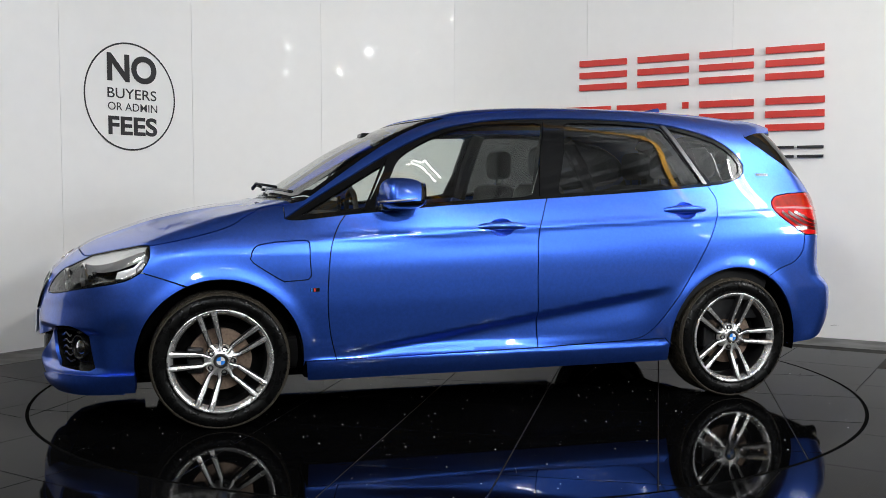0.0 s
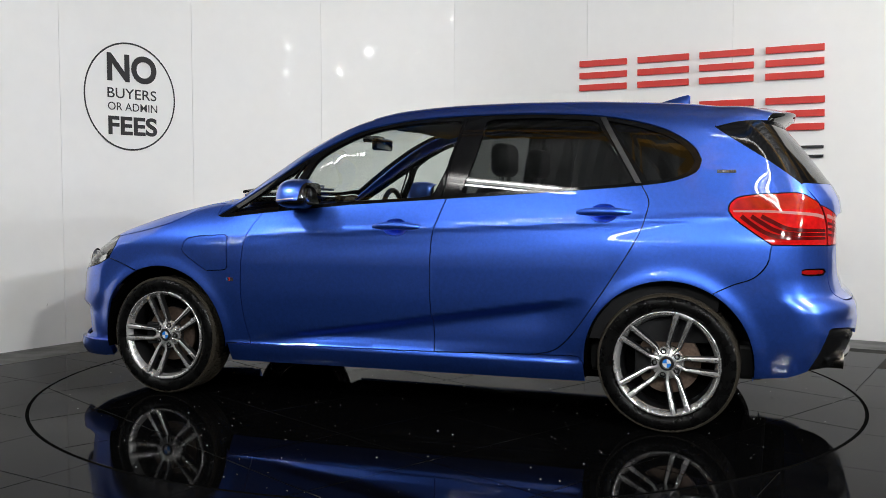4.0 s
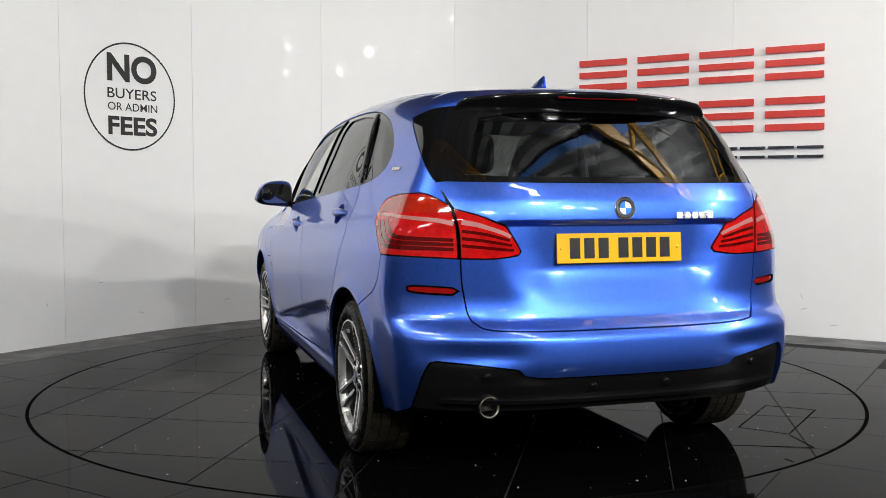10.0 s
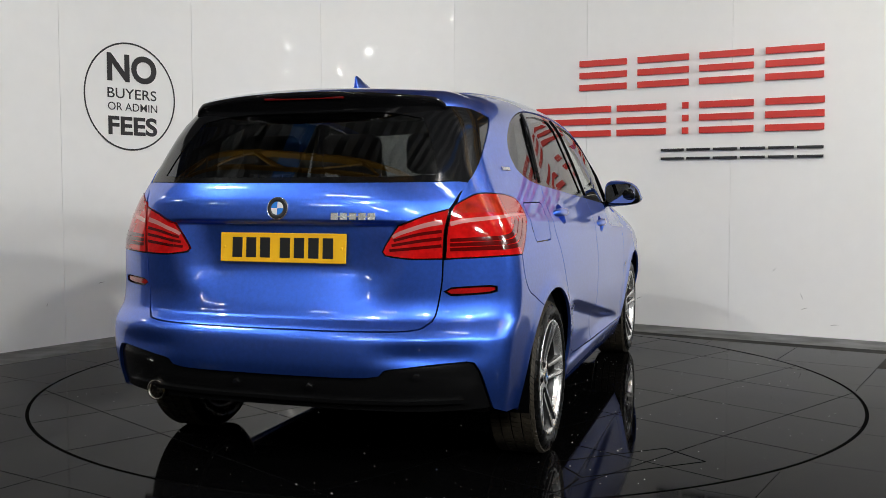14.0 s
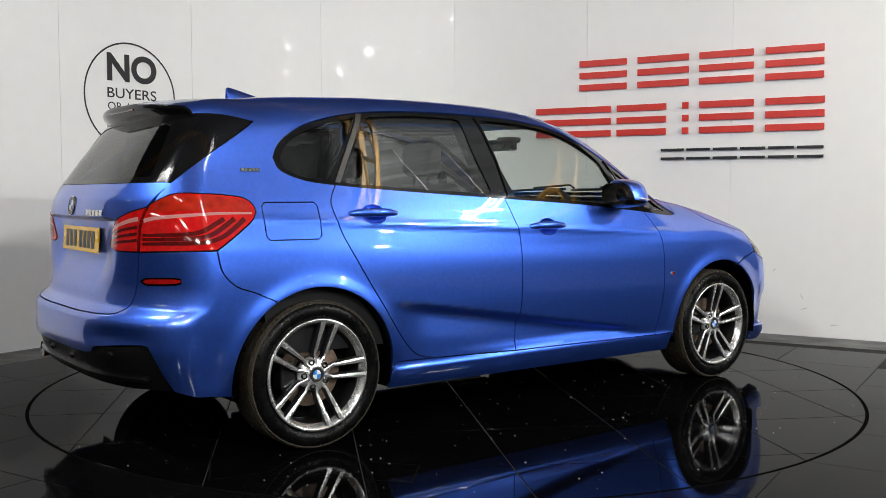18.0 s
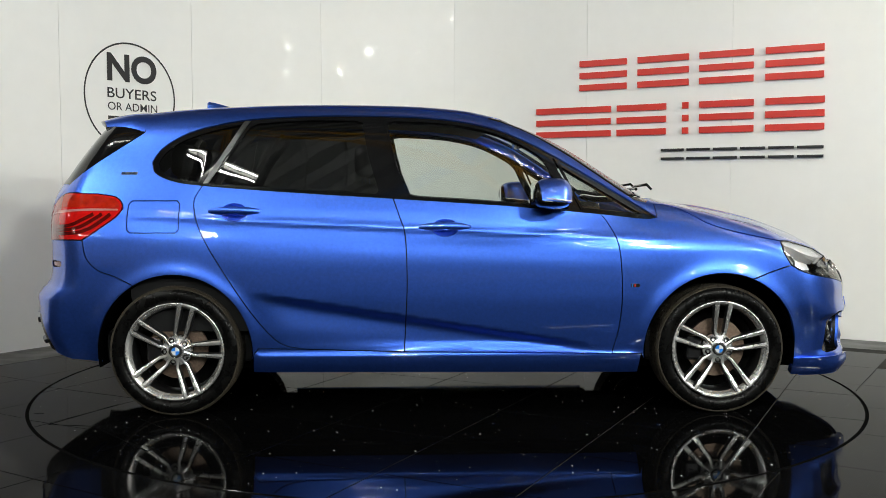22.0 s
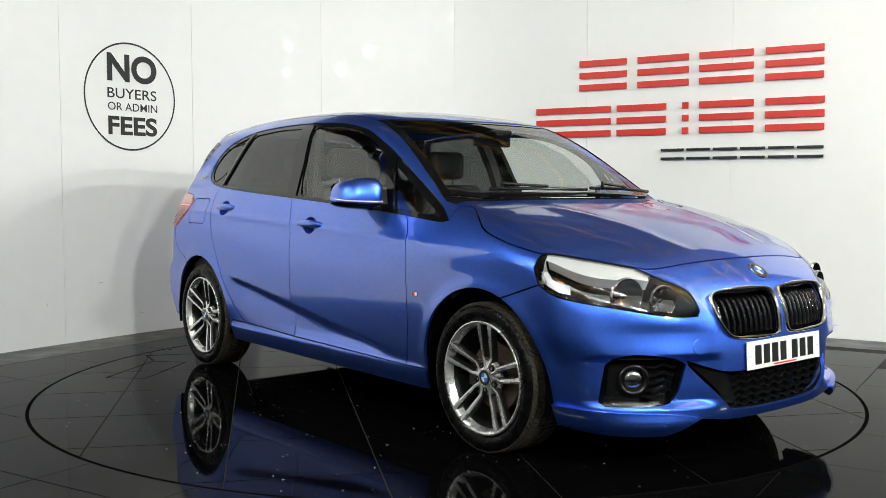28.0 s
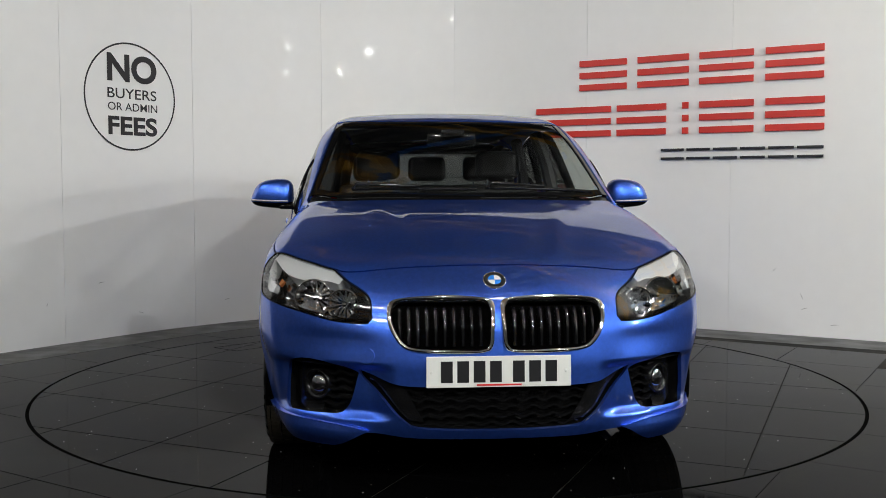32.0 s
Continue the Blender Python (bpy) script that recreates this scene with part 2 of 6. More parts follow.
def wall():
    root = tagged(empty("wall_showroom"), "curved wall of glossy white panels with thin upright joints", "wall", kind="structure")
    for i, (a, b) in enumerate(zip(WMARKS, WMARKS[1:])):
        s0, s1 = WS[a] + 0.0015, WS[b] - 0.0015
        n = 24
        verts, faces = [], []
        for k in range(n + 1):
            s = s0 + (s1 - s0) * k / n
            e = 0.0015 if k in (0, n) else 0.0
            for off, z in ((-0.03, 0.0), (0.0 - e, 0.0), (0.0 - e, WALL_H), (-0.03, WALL_H)):
                verts.append(on_wall(s, z, off))
        for k in range(n):
            for j in range(4):
                p, q = 4 * k + j, 4 * k + (j + 1) % 4
                faces.append((p, p + 4, q + 4, q))
        faces += [(0, 1, 2, 3), (4 * n + 3, 4 * n + 2, 4 * n + 1, 4 * n)]
        ob = mesh_object("panel", verts, faces, WALL_WHITE, root, True)
        normals = []
        for poly in ob.data.polygons:
            front = {v % 4 for v in poly.vertices} == {1, 2}
            for v in poly.vertices:
                s = s0 + (s1 - s0) * (v // 4) / n
                tx, ty = np.interp(s, WS, WT[:, 0]), np.interp(s, WS, WT[:, 1])
                normals.append(Vector((ty, -tx, 0)) if front else poly.normal)
        ob.data.normals_split_custom_set(normals)
    bm = bmesh.new()
    rows = []
    for s in np.linspace(WS[0], WS[-1], 120):
        rows.append([bm.verts.new(on_wall(s, z, o)) for o, z in ((-0.007, 0.0), (-0.007, WALL_H), (-0.1, WALL_H), (-0.1, 0))])
    for p, q in zip(rows, rows[1:]):
        for j in range(4):
            bm.faces.new((p[j], q[j], q[(j + 1) % 4], p[(j + 1) % 4]))
    part("backing", bm, WALL_WHITE, root)
    for s, z, w, lean in ((8.78, 0.50, 0.03, 0.7), (8.98, 0.30, 0.05, -1.2), (9.22, 0.10, 0.06, 0.1), (9.0, 0.21, 0.04, 0.3), (2.75, 0.42, 0.05, 0.15), (3.1, 0.16, 0.04, -0.3), (2.3, 0.30, 0.03, 1.1), (7.7, 0.22, 0.04, 0.4), (3.9, 0.2, 0.05, 0.2)):
        c, d = math.cos(lean) * w / 2, math.sin(lean) * w / 2
        q = [on_wall(s + a * c - b * d * 0.05, z + a * d + b * 0.0022, 0.0006) for a, b in ((-1, -1), (1, -0.4), (1, 0.4), (-1, 1))]
        mesh_object("scuff", q, [(0, 1, 2, 3)], SCUFF, root, label="grey scuff mark")


def sign_bar(bm, s0, s1, z0, z1, off=0.022, thick=0.018, n=None):
    n = n or max(2, int(abs(s1 - s0) / 0.05))
    rows = []
    for k in range(n + 1):
        s = s0 + (s1 - s0) * k / n
        rows.append([bm.verts.new(on_wall(s, z, o)) for o, z in ((off, z0), (off, z1), (off - thick, z1), (off - thick, z0))])
    for p, q in zip(rows, rows[1:]):
        for j in range(4):
            bm.faces.new((p[j], q[j], q[(j + 1) % 4], p[(j + 1) % 4]))
    bm.faces.new(rows[0])
    bm.faces.new(rows[-1][::-1])
    bmesh.ops.recalc_face_normals(bm, faces=bm.faces[:])


def sign_bars():
    """The trader's raised lettering, as plain bars of its size and colour."""
    root = tagged(empty("wall_sign"), "raised red and black sign bars on the white wall", "sign")
    thick = 0.05
    for s0, s1 in ((7.163, 7.573), (7.668, 8.092), (8.178, 8.596), (8.685, 9.105)):
        for z in (1.937, 2.036, 2.135):
            bm = bmesh.new()
            sign_bar(bm, s0, s1, z, z + thick)
            part("red_bar", bm, SIGN_RED, root)
    for s0, s1 in ((6.769, 7.439), (7.493, 7.911), (8.046, 8.094), (8.183, 8.602), (8.690, 9.115)):
        for z in (1.553, 1.6525, 1.752):
            bm = bmesh.new()
            sign_bar(bm, s0, s1, z, z + thick)
            part("red_bar", bm, SIGN_RED, root)
    for k in range(6):
        s0 = 7.874 + k * 0.2105
        for z in (1.348, 1.417):
            bm = bmesh.new()
            sign_bar(bm, s0, s0 + 0.187, z, z + 0.02)
            part("black_bar", bm, SIGN_BLACK, root)


def words(text, s0, s1, z0, z1, embolden, root, name):
    """Flat lettering laid on the wall, fitted into s0..s1 and z0..z1."""
    c = bpy.data.curves.new(name, "FONT")
    c.body, c.offset, c.resolution_u = text, embolden, 6
    tmp = new(name, c)
    bpy.context.view_layer.update()
    me = bpy.data.meshes.new_from_object(tmp.evaluated_get(bpy.context.evaluated_depsgraph_get()))
    bpy.data.objects.remove(tmp)
    co = np.array([v.co for v in me.vertices])
    lo, hi = co.min(0), co.max(0)
    for v in me.vertices:
        s = s0 + (v.co.x - lo[0]) / (hi[0] - lo[0]) * (s1 - s0)
        z = z0 + (v.co.y - lo[1]) / (hi[1] - lo[1]) * (z1 - z0)
        v.co = on_wall(s, z, 0.003)
    me.materials.clear()
    me.materials.append(SIGN_BLACK)
    ob = new(name, me)
    ob.parent = root
    return ob


def round_sign():
    root = tagged(empty("round_wall_sign"), "black circle of printed words on glossy white wall", "sign")
    bm = bmesh.new()
    s, z, r, w, n = 3.035, 1.812, 0.407, 0.013, 96
    inner, outer = [], []
    for k in range(n):
        a = 2 * math.pi * k / n
        inner.append(bm.verts.new(on_wall(s + (r - w) * math.cos(a), z + (r - w) * math.sin(a), 0.003)))
        outer.append(bm.verts.new(on_wall(s + r * math.cos(a), z + r * math.sin(a), 0.003)))
    for k in range(n):
        j = (k + 1) % n
        bm.faces.new((inner[k], outer[k], outer[j], inner[j]))
    part("ring", bm, SIGN_BLACK, root)
    words("NO", 2.832, 3.277, 1.918, 2.130, 0.035, root, "word")
    words("BUYERS", 2.832, 3.272, 1.795, 1.872, 0.008, root, "word")
    words("OR ADMIN", 2.834, 3.278, 1.704, 1.764, 0.003, root, "word")
    words("FEES", 2.834, 3.275, 1.520, 1.662, 0.03, root, "word")


# ---- floor, turntable ----
RING_R = 2.2445
TAPE = [[(-1.15, -1.345), (-1.31, -1.52), (-1.68, -1.08), (-1.50, -0.94), (-1.15, -1.345)], [(-1.70, -1.07), (-1.906, -1.033), (-1.707, -0.597)], [(-2.062, -0.807), (-2.014, -0.80)]]


def clip_rect(poly, a, b, c):
    """Keeps the part of a polygon where a*x + b*y <= c."""
    out = []
    for p, q in zip(poly, poly[1:] + poly[:1]):
        dp, dq = a * p[0] + b * p[1] - c, a * q[0] + b * q[1] - c
        if dp <= 0:
            out.append(p)
        if dp * dq < 0:
            t = dp / (dp - dq)
            out.append((p[0] + t * (q[0] - p[0]), p[1] + t * (q[1] - p[1])))
    return out


def slab(name, poly, z0, z1, mat, parent, bevel=0.0015):
    n = len(poly)
    cx, cy = sum(p[0] for p in poly) / n, sum(p[1] for p in poly) / n
    verts = []
    for z, k in ((z0, 0), (z1 - bevel, 0), (z1, bevel)):
        for x, y in poly:
            d = max(1e-6, math.hypot(x - cx, y - cy))
            verts.append((x - (x - cx) / d * k, y - (y - cy) / d * k, z))
    faces = [tuple(range(2 * n, 3 * n))]
    for r in (0, n):
        for k in range(n):
            j = (k + 1) % n
            faces.append((r + k, r + j, r + n + j, r + n + k))
    return mesh_object(name, verts, faces, mat, parent)


def disc_poly(r, n=128):
    return [(r * math.cos(2 * math.pi * k / n), r * math.sin(2 * math.pi * k / n)) for k in range(n)]


def turntable():
    root = tagged(empty("turntable"), "round revolving floor plate of polished black square tiles", "turntable")
    bm = lathe([(0.02, 0), (RING_R - 0.006, 0), (RING_R - 0.006, -0.05), (0.02, -0.05)], 128, pose(0, 0, -0.0025, 90), True)
    part("bed", bm, GROUT, root)
    a = radians(-28.4)
    ux, uy = math.cos(a), math.sin(a)
    for i in range(-4, 4):
        for j in range(-5, 4):
            u0, v0 = 0.6 * i, 0.02 + 0.6 * j
            g = 0.0022
            corners = [(u0 + g, v0 + g), (u0 + 0.6 - g, v0 + g), (u0 + 0.6 - g, v0 + 0.6 - g), (u0 + g, v0 + 0.6 - g)]
            # rotate: v along the turned y axis, u along the turned x axis
            poly = [(u * ux - v * uy, u * uy + v * ux) for u, v in corners]
            poly = [(x - AXIS.x, y - AXIS.y) for x, y in poly]
            for k in range(96):
                t = 2 * math.pi * k / 96
                poly = clip_rect(poly, math.cos(t), math.sin(t), RING_R - 0.008)
                if len(poly) < 3:
                    break
            if len(poly) >= 3:
                slab("tile", poly, -0.04, 0.0, TILE, root)
    ring = lathe([(RING_R - 0.007, 0.0), (RING_R + 0.0095, 0.0), (RING_R + 0.0095, -0.002), (RING_R - 0.007, -0.002)], 160, pose(0, 0, -0.0008, 90), True)
    part("ring_gap", ring, RUBBER_BLACK, root, "black gap round the turntable")
    specks(root)
    return root


def specks(root):
    """Glitter dropped on the plate, and worn dark strips of old tape."""
    rng = random.Random(5)
    bm = bmesh.new()
    for _ in range(520):
        a, r, s = rng.uniform(0, 6.283), 2.2 * math.sqrt(rng.random()), rng.choice((0.0014, 0.0018, 0.0024, 0.0032, 0.0046))
        x, y, t = r * math.cos(a), r * math.sin(a), rng.uniform(0, 3)
        low = [bm.verts.new((x + s * math.cos(t + k * 2.094), y + s * math.sin(t + k * 2.094), 0.0004)) for k in range(3)]
        top = bm.verts.new((x, y, 0.0004 + s * 0.8))
        for k in range(3):
            bm.faces.new((low[k], low[(k + 1) % 3], top))
    tagged(part("glitter", bm, SPECK, root, "scattered bright specks"), kind="stuff")
    for pts in TAPE:
        bm = bmesh.new()
        for p, q in zip(pts, pts[1:]):
            p, q = Vector((*p, 0.0006)), Vector((*q, 0.0006))
            n = (q - p).normalized().cross(Vector((0, 0, 1))) * 0.004
            bm.faces.new([bm.verts.new(v) for v in (p - n, q - n * 0.7, q + n * 0.7, p + n)])
        bmesh.ops.recalc_face_normals(bm, faces=bm.faces[:])
        if sum(f.normal.z for f in bm.faces) < 0:
            bmesh.ops.reverse_faces(bm, faces=bm.faces[:])
        part("tape_mark", bm, RUBBER_BLACK, root, "worn dark tape mark")


def floor():
    root = tagged(empty("floor"), "polished black square floor tiles round the turntable", "floor", kind="structure")
    bm = bmesh.new()
    inner = [bm.verts.new((x, y, -0.003)) for x, y in disc_poly(RING_R + 0.006)]
    outer = []
    for k in range(128):
        t = 2 * math.pi * k / 128
        c, s = math.cos(t), math.sin(t)
        r = 30.0
        outer.append(bm.verts.new((c * r, s * r, -0.003)))
    low = [bm.verts.new((v.co.x, v.co.y, -0.06)) for v in inner]
    for k in range(128):
        j = (k + 1) % 128
        bm.faces.new((inner[k], outer[k], outer[j], inner[j]))
        bm.faces.new((low[k], inner[k], inner[j], low[j]))
    bm.faces.new(low)
    part("screed", bm, GROUT, root)
    a = radians(-31.5)
    ux, uy = math.cos(a), math.sin(a)
    wall_poly = [tuple(on_wall(s, 0, 0.0)[:2]) for s in np.linspace(WS[0], WS[-1], 60)]
    for i in range(-12, 13):
        for j in range(-12, 13):
            u0, v0, g = 2.08 - 0.6 * i, -2.49 + 0.6 * j, 0.002
            corners = [(u0 + g, v0 + g), (u0 + 0.6 - g, v0 + g), (u0 + 0.6 - g, v0 + 0.6 - g), (u0 + g, v0 + 0.6 - g)]
            poly = [(u * ux - v * uy, u * uy + v * ux) for u, v in corners]
            mx, my = sum(p[0] for p in poly) / 4, sum(p[1] for p in poly) / 4
            if my > 3.6 or abs(mx) > 4.8 or my < -6.2 or max(math.hypot(*p) for p in poly) < RING_R:
                continue
            if min(math.hypot(mx - p[0], my - p[1]) for p in wall_poly) < 0.5 or (my > 0.3 and math.hypot(mx, my) > 2.95):
                continue
            if min(math.hypot(*p) for p in poly) < RING_R + 0.01 or math.hypot(mx, my) < RING_R + 0.45:
                # cut the tile along the ring: split into thin wedges outside the circle
                ring_tile(root, poly)
            else:
                slab("tile", poly, -0.04, 0.0, TILE_OUT, root)
    # dusty strip between the tiles and the wall
    bm = bmesh.new()
    rows = []
    for s in np.linspace(WS[0], WS[-1], 90):
        rows.append([bm.verts.new(on_wall(s, z, o)) for o, z in ((-0.02, 0.001), (0.42, 0.001))])
    for p, q in zip(rows, rows[1:]):
        bm.faces.new((p[0], p[1], q[1], q[0]))
    bmesh.ops.recalc_face_normals(bm, faces=bm.faces[:])
    part("border_strip", bm, STRIP, root, "dusty dark strip of floor along the wall")
    return root


def ring_tile(root, poly):
    """A floor tile with the circular edge of the turntable cut out of it."""
    r = RING_R + 0.010
    dense = []
    for p, q in zip(poly, poly[1:] + poly[:1]):
        for k in range(12):
            dense.append((p[0] + (q[0] - p[0]) * k / 12, p[1] + (q[1] - p[1]) * k / 12))
    if all(math.hypot(*p) > r for p in dense):
        slab("tile", poly, -0.04, 0.0, TILE_OUT, root)
        return
    outside = [math.hypot(*p) > r for p in dense]
    if not any(outside):
        return
    # walk once round, from where the border leaves the circle
    m = len(dense)
    start = next(k for k in range(m) if outside[k] and not outside[k - 1])
    run = []
    k = start
    while outside[k % m] and k < start + m:
        run.append(dense[k % m])
        k += 1
    a0, a1 = math.atan2(run[-1][1], run[-1][0]), math.atan2(run[0][1], run[0][0])
    d = (a1 - a0 + math.pi) % (2 * math.pi) - math.pi
    arc = [(r * math.cos(a0 + d * t / 10), r * math.sin(a0 + d * t / 10)) for t in range(11)]
    out = run + arc
    bm = bmesh.new()
    top = [bm.verts.new((x, y, 0.0)) for x, y in out]
    low = [bm.verts.new((x, y, -0.04)) for x, y in out]
    f = bm.faces.new(top)
    for i in range(len(out)):
        j = (i + 1) % len(out)
        bm.faces.new((low[i], low[j], top[j], top[i]))
    bmesh.ops.triangulate(bm, faces=[f])
    bmesh.ops.recalc_face_normals(bm, faces=bm.faces[:])
    part("tile", bm, TILE_OUT, root)


# ---- the hall round the display ----


def hall():
    at = pose(HALL_AT[0], HALL_AT[1], 0, 0, 0, HALL_TURN)
    x, d, h = HALL_W, HALL_D, HALL_Z
    for name, b in (("wall_north", (-x, x, d, d + 0.2, 0, h)), ("wall_south", (-x, x, -d - 0.2, -d, 0, h)),
                    ("wall_east", (x, x + 0.2, -d, d, 0, h)), ("wall_west", (-x - 0.2, -x, -d, d, 0, h))):
        tagged(part(name, box(*b, 0, 2, None, at), HALL_GREY), "plain grey clad hall wall", "wall", kind="structure")
    bm = bmesh.new()
    n = 160
    for k in range(n):
        xa, xb = -x + 2 * x * k / n, -x + 2 * x * (k + 1) / n
        z0, z1 = (h, h + 0.05) if k % 2 else (h + 0.05, h)
        bm.faces.new([bm.verts.new(at @ Vector(p)) for p in ((xa, -d, z0), (xa, d, z0), (xb, d, z1), (xb, -d, z1))])
    bmesh.ops.solidify(bm, geom=bm.faces[:], thickness=0.02)
    tagged(part("ceiling", bm, ROOF_GREY), "grey corrugated steel roof sheets of the hall", "ceiling", kind="structure")
    for ty in (-9.5, -5.5, -1.5, 2.5, 6.5, 10.5):
        root = tagged(empty("roof_truss", at @ pose(0, ty, 0)), "yellow painted steel roof truss", "truss", "roof trusses")
        part("top_chord", box(-x, x, -0.07, 0.07, h - 0.16, h - 0.02), YELLOW_STEEL, root)
        part("bottom_chord", box(-x, x, -0.06, 0.06, h - 1.15, h - 1.03), YELLOW_STEEL, root)
        for k in range(-8, 8):
            xa = k * 2.0
            part("strut", tube([(xa, 0, h - 1.1), (xa + 1.0, 0, h - 0.1)], 0.04), YELLOW_STEEL, root)
            part("strut", tube([(xa + 1.0, 0, h - 0.1), (xa + 2.0, 0, h - 1.1)], 0.04), YELLOW_STEEL, root)
    for tx in (-6.5, -1.5, 3.5, 8.5):
        tagged(part("roof_strap", box(tx - 0.12, tx + 0.12, -d, d, h - 0.012, h - 0.005, 0, 2, None, at), BLUE_STRAP), "blue webbing strap under the hall roof", "strap", "roof straps")
    for bx, by, bz in [b[:3] for b in BATTENS] + FAR_BATTENS:
        root = tagged(empty("tube_light_fitting", pose(bx, by, bz, 0, 0, HALL_TURN)), "white batten with two lit fluorescent tubes", "light", "hall tube lights")
        part("batten", box(-0.78, 0.78, -0.05, 0.05, 0, 0.06, 0.006), BATTEN_WHITE, root)
        for dy in (-0.08, 0.08):
            part("tube", tube([(-0.75, dy, -0.03), (0.75, dy, -0.03)], 0.014, 10), TUBE, root)
        for dx in (-0.6, 0.6):
            part("hanger", tube([(dx, 0, 0.06), (dx, 0, h - bz - 0.02)], 0.006, 6), BATTEN_WHITE, root)


# ---- the car's outer skin: where four bounding faces meet, rounded ----


def spline(xs, ys):
    """A smooth curve through knots that does not overshoot."""
    xs, ys = np.array(xs, float), np.array(ys, float)
    h, d = np.diff(xs), np.diff(ys) / np.diff(xs)
    m = np.zeros(len(xs))
    m[0], m[-1] = d[0], d[-1]
    for i in range(1, len(xs) - 1):
        if d[i - 1] * d[i] > 0:
            w1, w2 = 2 * h[i] + h[i - 1], h[i] + 2 * h[i - 1]
            m[i] = (w1 + w2) / (w1 / d[i - 1] + w2 / d[i])

    def f(x):
        x = np.clip(x, xs[0], xs[-1])
        i = np.clip(np.searchsorted(xs, x) - 1, 0, len(xs) - 2)
        t = (x - xs[i]) / h[i]
        return ((1 + 2 * t) * (1 - t) ** 2 * ys[i] + t * (1 - t) ** 2 * h[i] * m[i] + t * t * (3 - 2 * t) * ys[i + 1] + t * t * (t - 1) * h[i] * m[i + 1])
    return f


def step(a, b, x):
    t = np.clip((x - a) / (b - a), 0, 1)
    return t * t * (3 - 2 * t)


def smax(a, b, k):
    h = np.maximum(k - np.abs(a - b), 0) / k
    return np.maximum(a, b) + h * h * k * 0.25


WHEEL_X, WHEEL_Z, WHEEL_R = 1.335, 0.318, 0.318
ROOF_LINE = spline([-2.3, -1.9, -1.75, -1.6, -1.335, -1.15, -0.874, -0.567, -0.261, 0.045, 0.258, 0.473, 0.656, 0.841, 1.0, 1.08, 1.15, 1.271,
                    1.454, 1.638, 1.823, 1.946, 2.039, 2.1, 2.16, 2.3],
                   [1.36, 1.45, 1.483, 1.508, 1.537, 1.548, 1.559, 1.563, 1.558, 1.538, 1.497, 1.424, 1.337, 1.222, 1.120, 1.075, 1.055, 1.033,
                    1.001, 0.958, 0.896, 0.850, 0.796, 0.748, 0.68, 0.45])
SECTION = spline([0.10, 0.15, 0.20, 0.27, 0.34, 0.45, 0.60, 0.72, 0.85, 0.93, 0.99, 1.05, 1.12, 1.25, 1.40, 1.50, 1.62],
                 [0.75, 0.79, 0.828, 0.856, 0.868, 0.884, 0.897, 0.899, 0.892, 0.878, 0.862, 0.842, 0.8165, 0.7665, 0.7045, 0.656, 0.584])
NOSE = spline([0.05, 0.17, 0.26, 0.36, 0.46, 0.56, 0.66, 0.72, 0.80, 0.90], [2.10, 2.150, 2.18, 2.19, 2.19, 2.18, 2.165, 2.14, 2.06, 1.95])
TAIL = spline([0.10, 0.22, 0.30, 0.40, 0.48, 0.56, 0.60, 0.64, 0.72, 0.85, 0.98, 1.05, 1.10, 1.14, 1.25, 1.42, 1.60],
              [-2.02, -2.08, -2.115, -2.155, -2.170, -2.165, -2.14, -2.10, -2.085, -2.085, -2.09, -2.082, -2.06, -2.035, -1.955, -1.815, -1.66])


CROWN = spline([-2.2, 0.15, 0.6, 1.1, 1.3, 1.6, 2.2], [0.045, 0.045, 0.022, 0.012, 0.030, 0.050, 0.055])


def side_limit(x, z):
    s = SECTION(z)
    up = step(0.80, 1.0, z)
    s = s - 0.060 * step(0.15, 1.1, x) * up
    s = s - 0.042 * step(1.58, 1.95, x) * step(0.56, 0.42, z)
    s = s - 0.10 * np.maximum(0, x - 1.35) ** 2 - 0.02 * step(1.0, 2.0, x) * step(0.6, 0.9, z)
    back = np.maximum(0, -0.9 - x)
    s = s - (0.045 + 0.060 * step(0.85, 1.25, z)) * back ** 1.6
    # flared lips over the wheels
    for wx in (-WHEEL_X, WHEEL_X):
        r = np.hypot(x - wx, z - WHEEL_Z)
        s = s + 0.012 * np.exp(-((r - 0.375) / 0.045) ** 2) * step(0.2, 0.4, z)
    # the rising feature line low on the doors, tucked in beneath it
    d = z - (0.585 - 0.158 * (x + 0.78))
    win = step(-1.0, -0.72, x) * (1 - step(0.45, 0.85, x))
    s = s - 0.034 * win * step(0.295, 0.37, z) * (1 - np.exp(-(np.minimum(d, 0) / 0.028) ** 2)) * np.exp(-(np.minimum(d, 0) / 0.16) ** 2)
    # shoulder line through the door handles
    d2 = z - (0.983 - 0.046 * (x + 1.59))
    s = s + 0.005 * np.exp(-(d2 / 0.016) ** 2) * step(-1.75, -1.5, x) * (1 - step(0.7, 1.3, x)) - 0.003 * np.exp(-((d2 + 0.07) / 0.05) ** 2) * step(-1.6, -1.2, x) * (1 - step(0.5, 1.2, x))
    # side skirt standing proud of the doors
    s = s + 0.011 * step(0.318, 0.296, z) * step(-1.02, -0.9, x) * (1 - step(0.85, 1.0, x))
    return s


def top_limit(x, y):
    q = np.abs(y / 0.72) ** 2.3
    b = 0.115 * step(0.1, 0.6, x) - 0.06 * step(1.1, 1.35, x) + 0.08 * step(1.6, 2.0, x)
    c = CROWN(x)
    z = ROOF_LINE(x + b * q) - c * q
    # raised ribs on the bonnet
    rib = np.exp(-((np.abs(y) - (0.26 + 0.20 * (2.0 - x))) / 0.05) ** 2)
    return z + 0.008 * rib * step(1.15, 1.35, x) * (1 - step(1.8, 2.0, x))


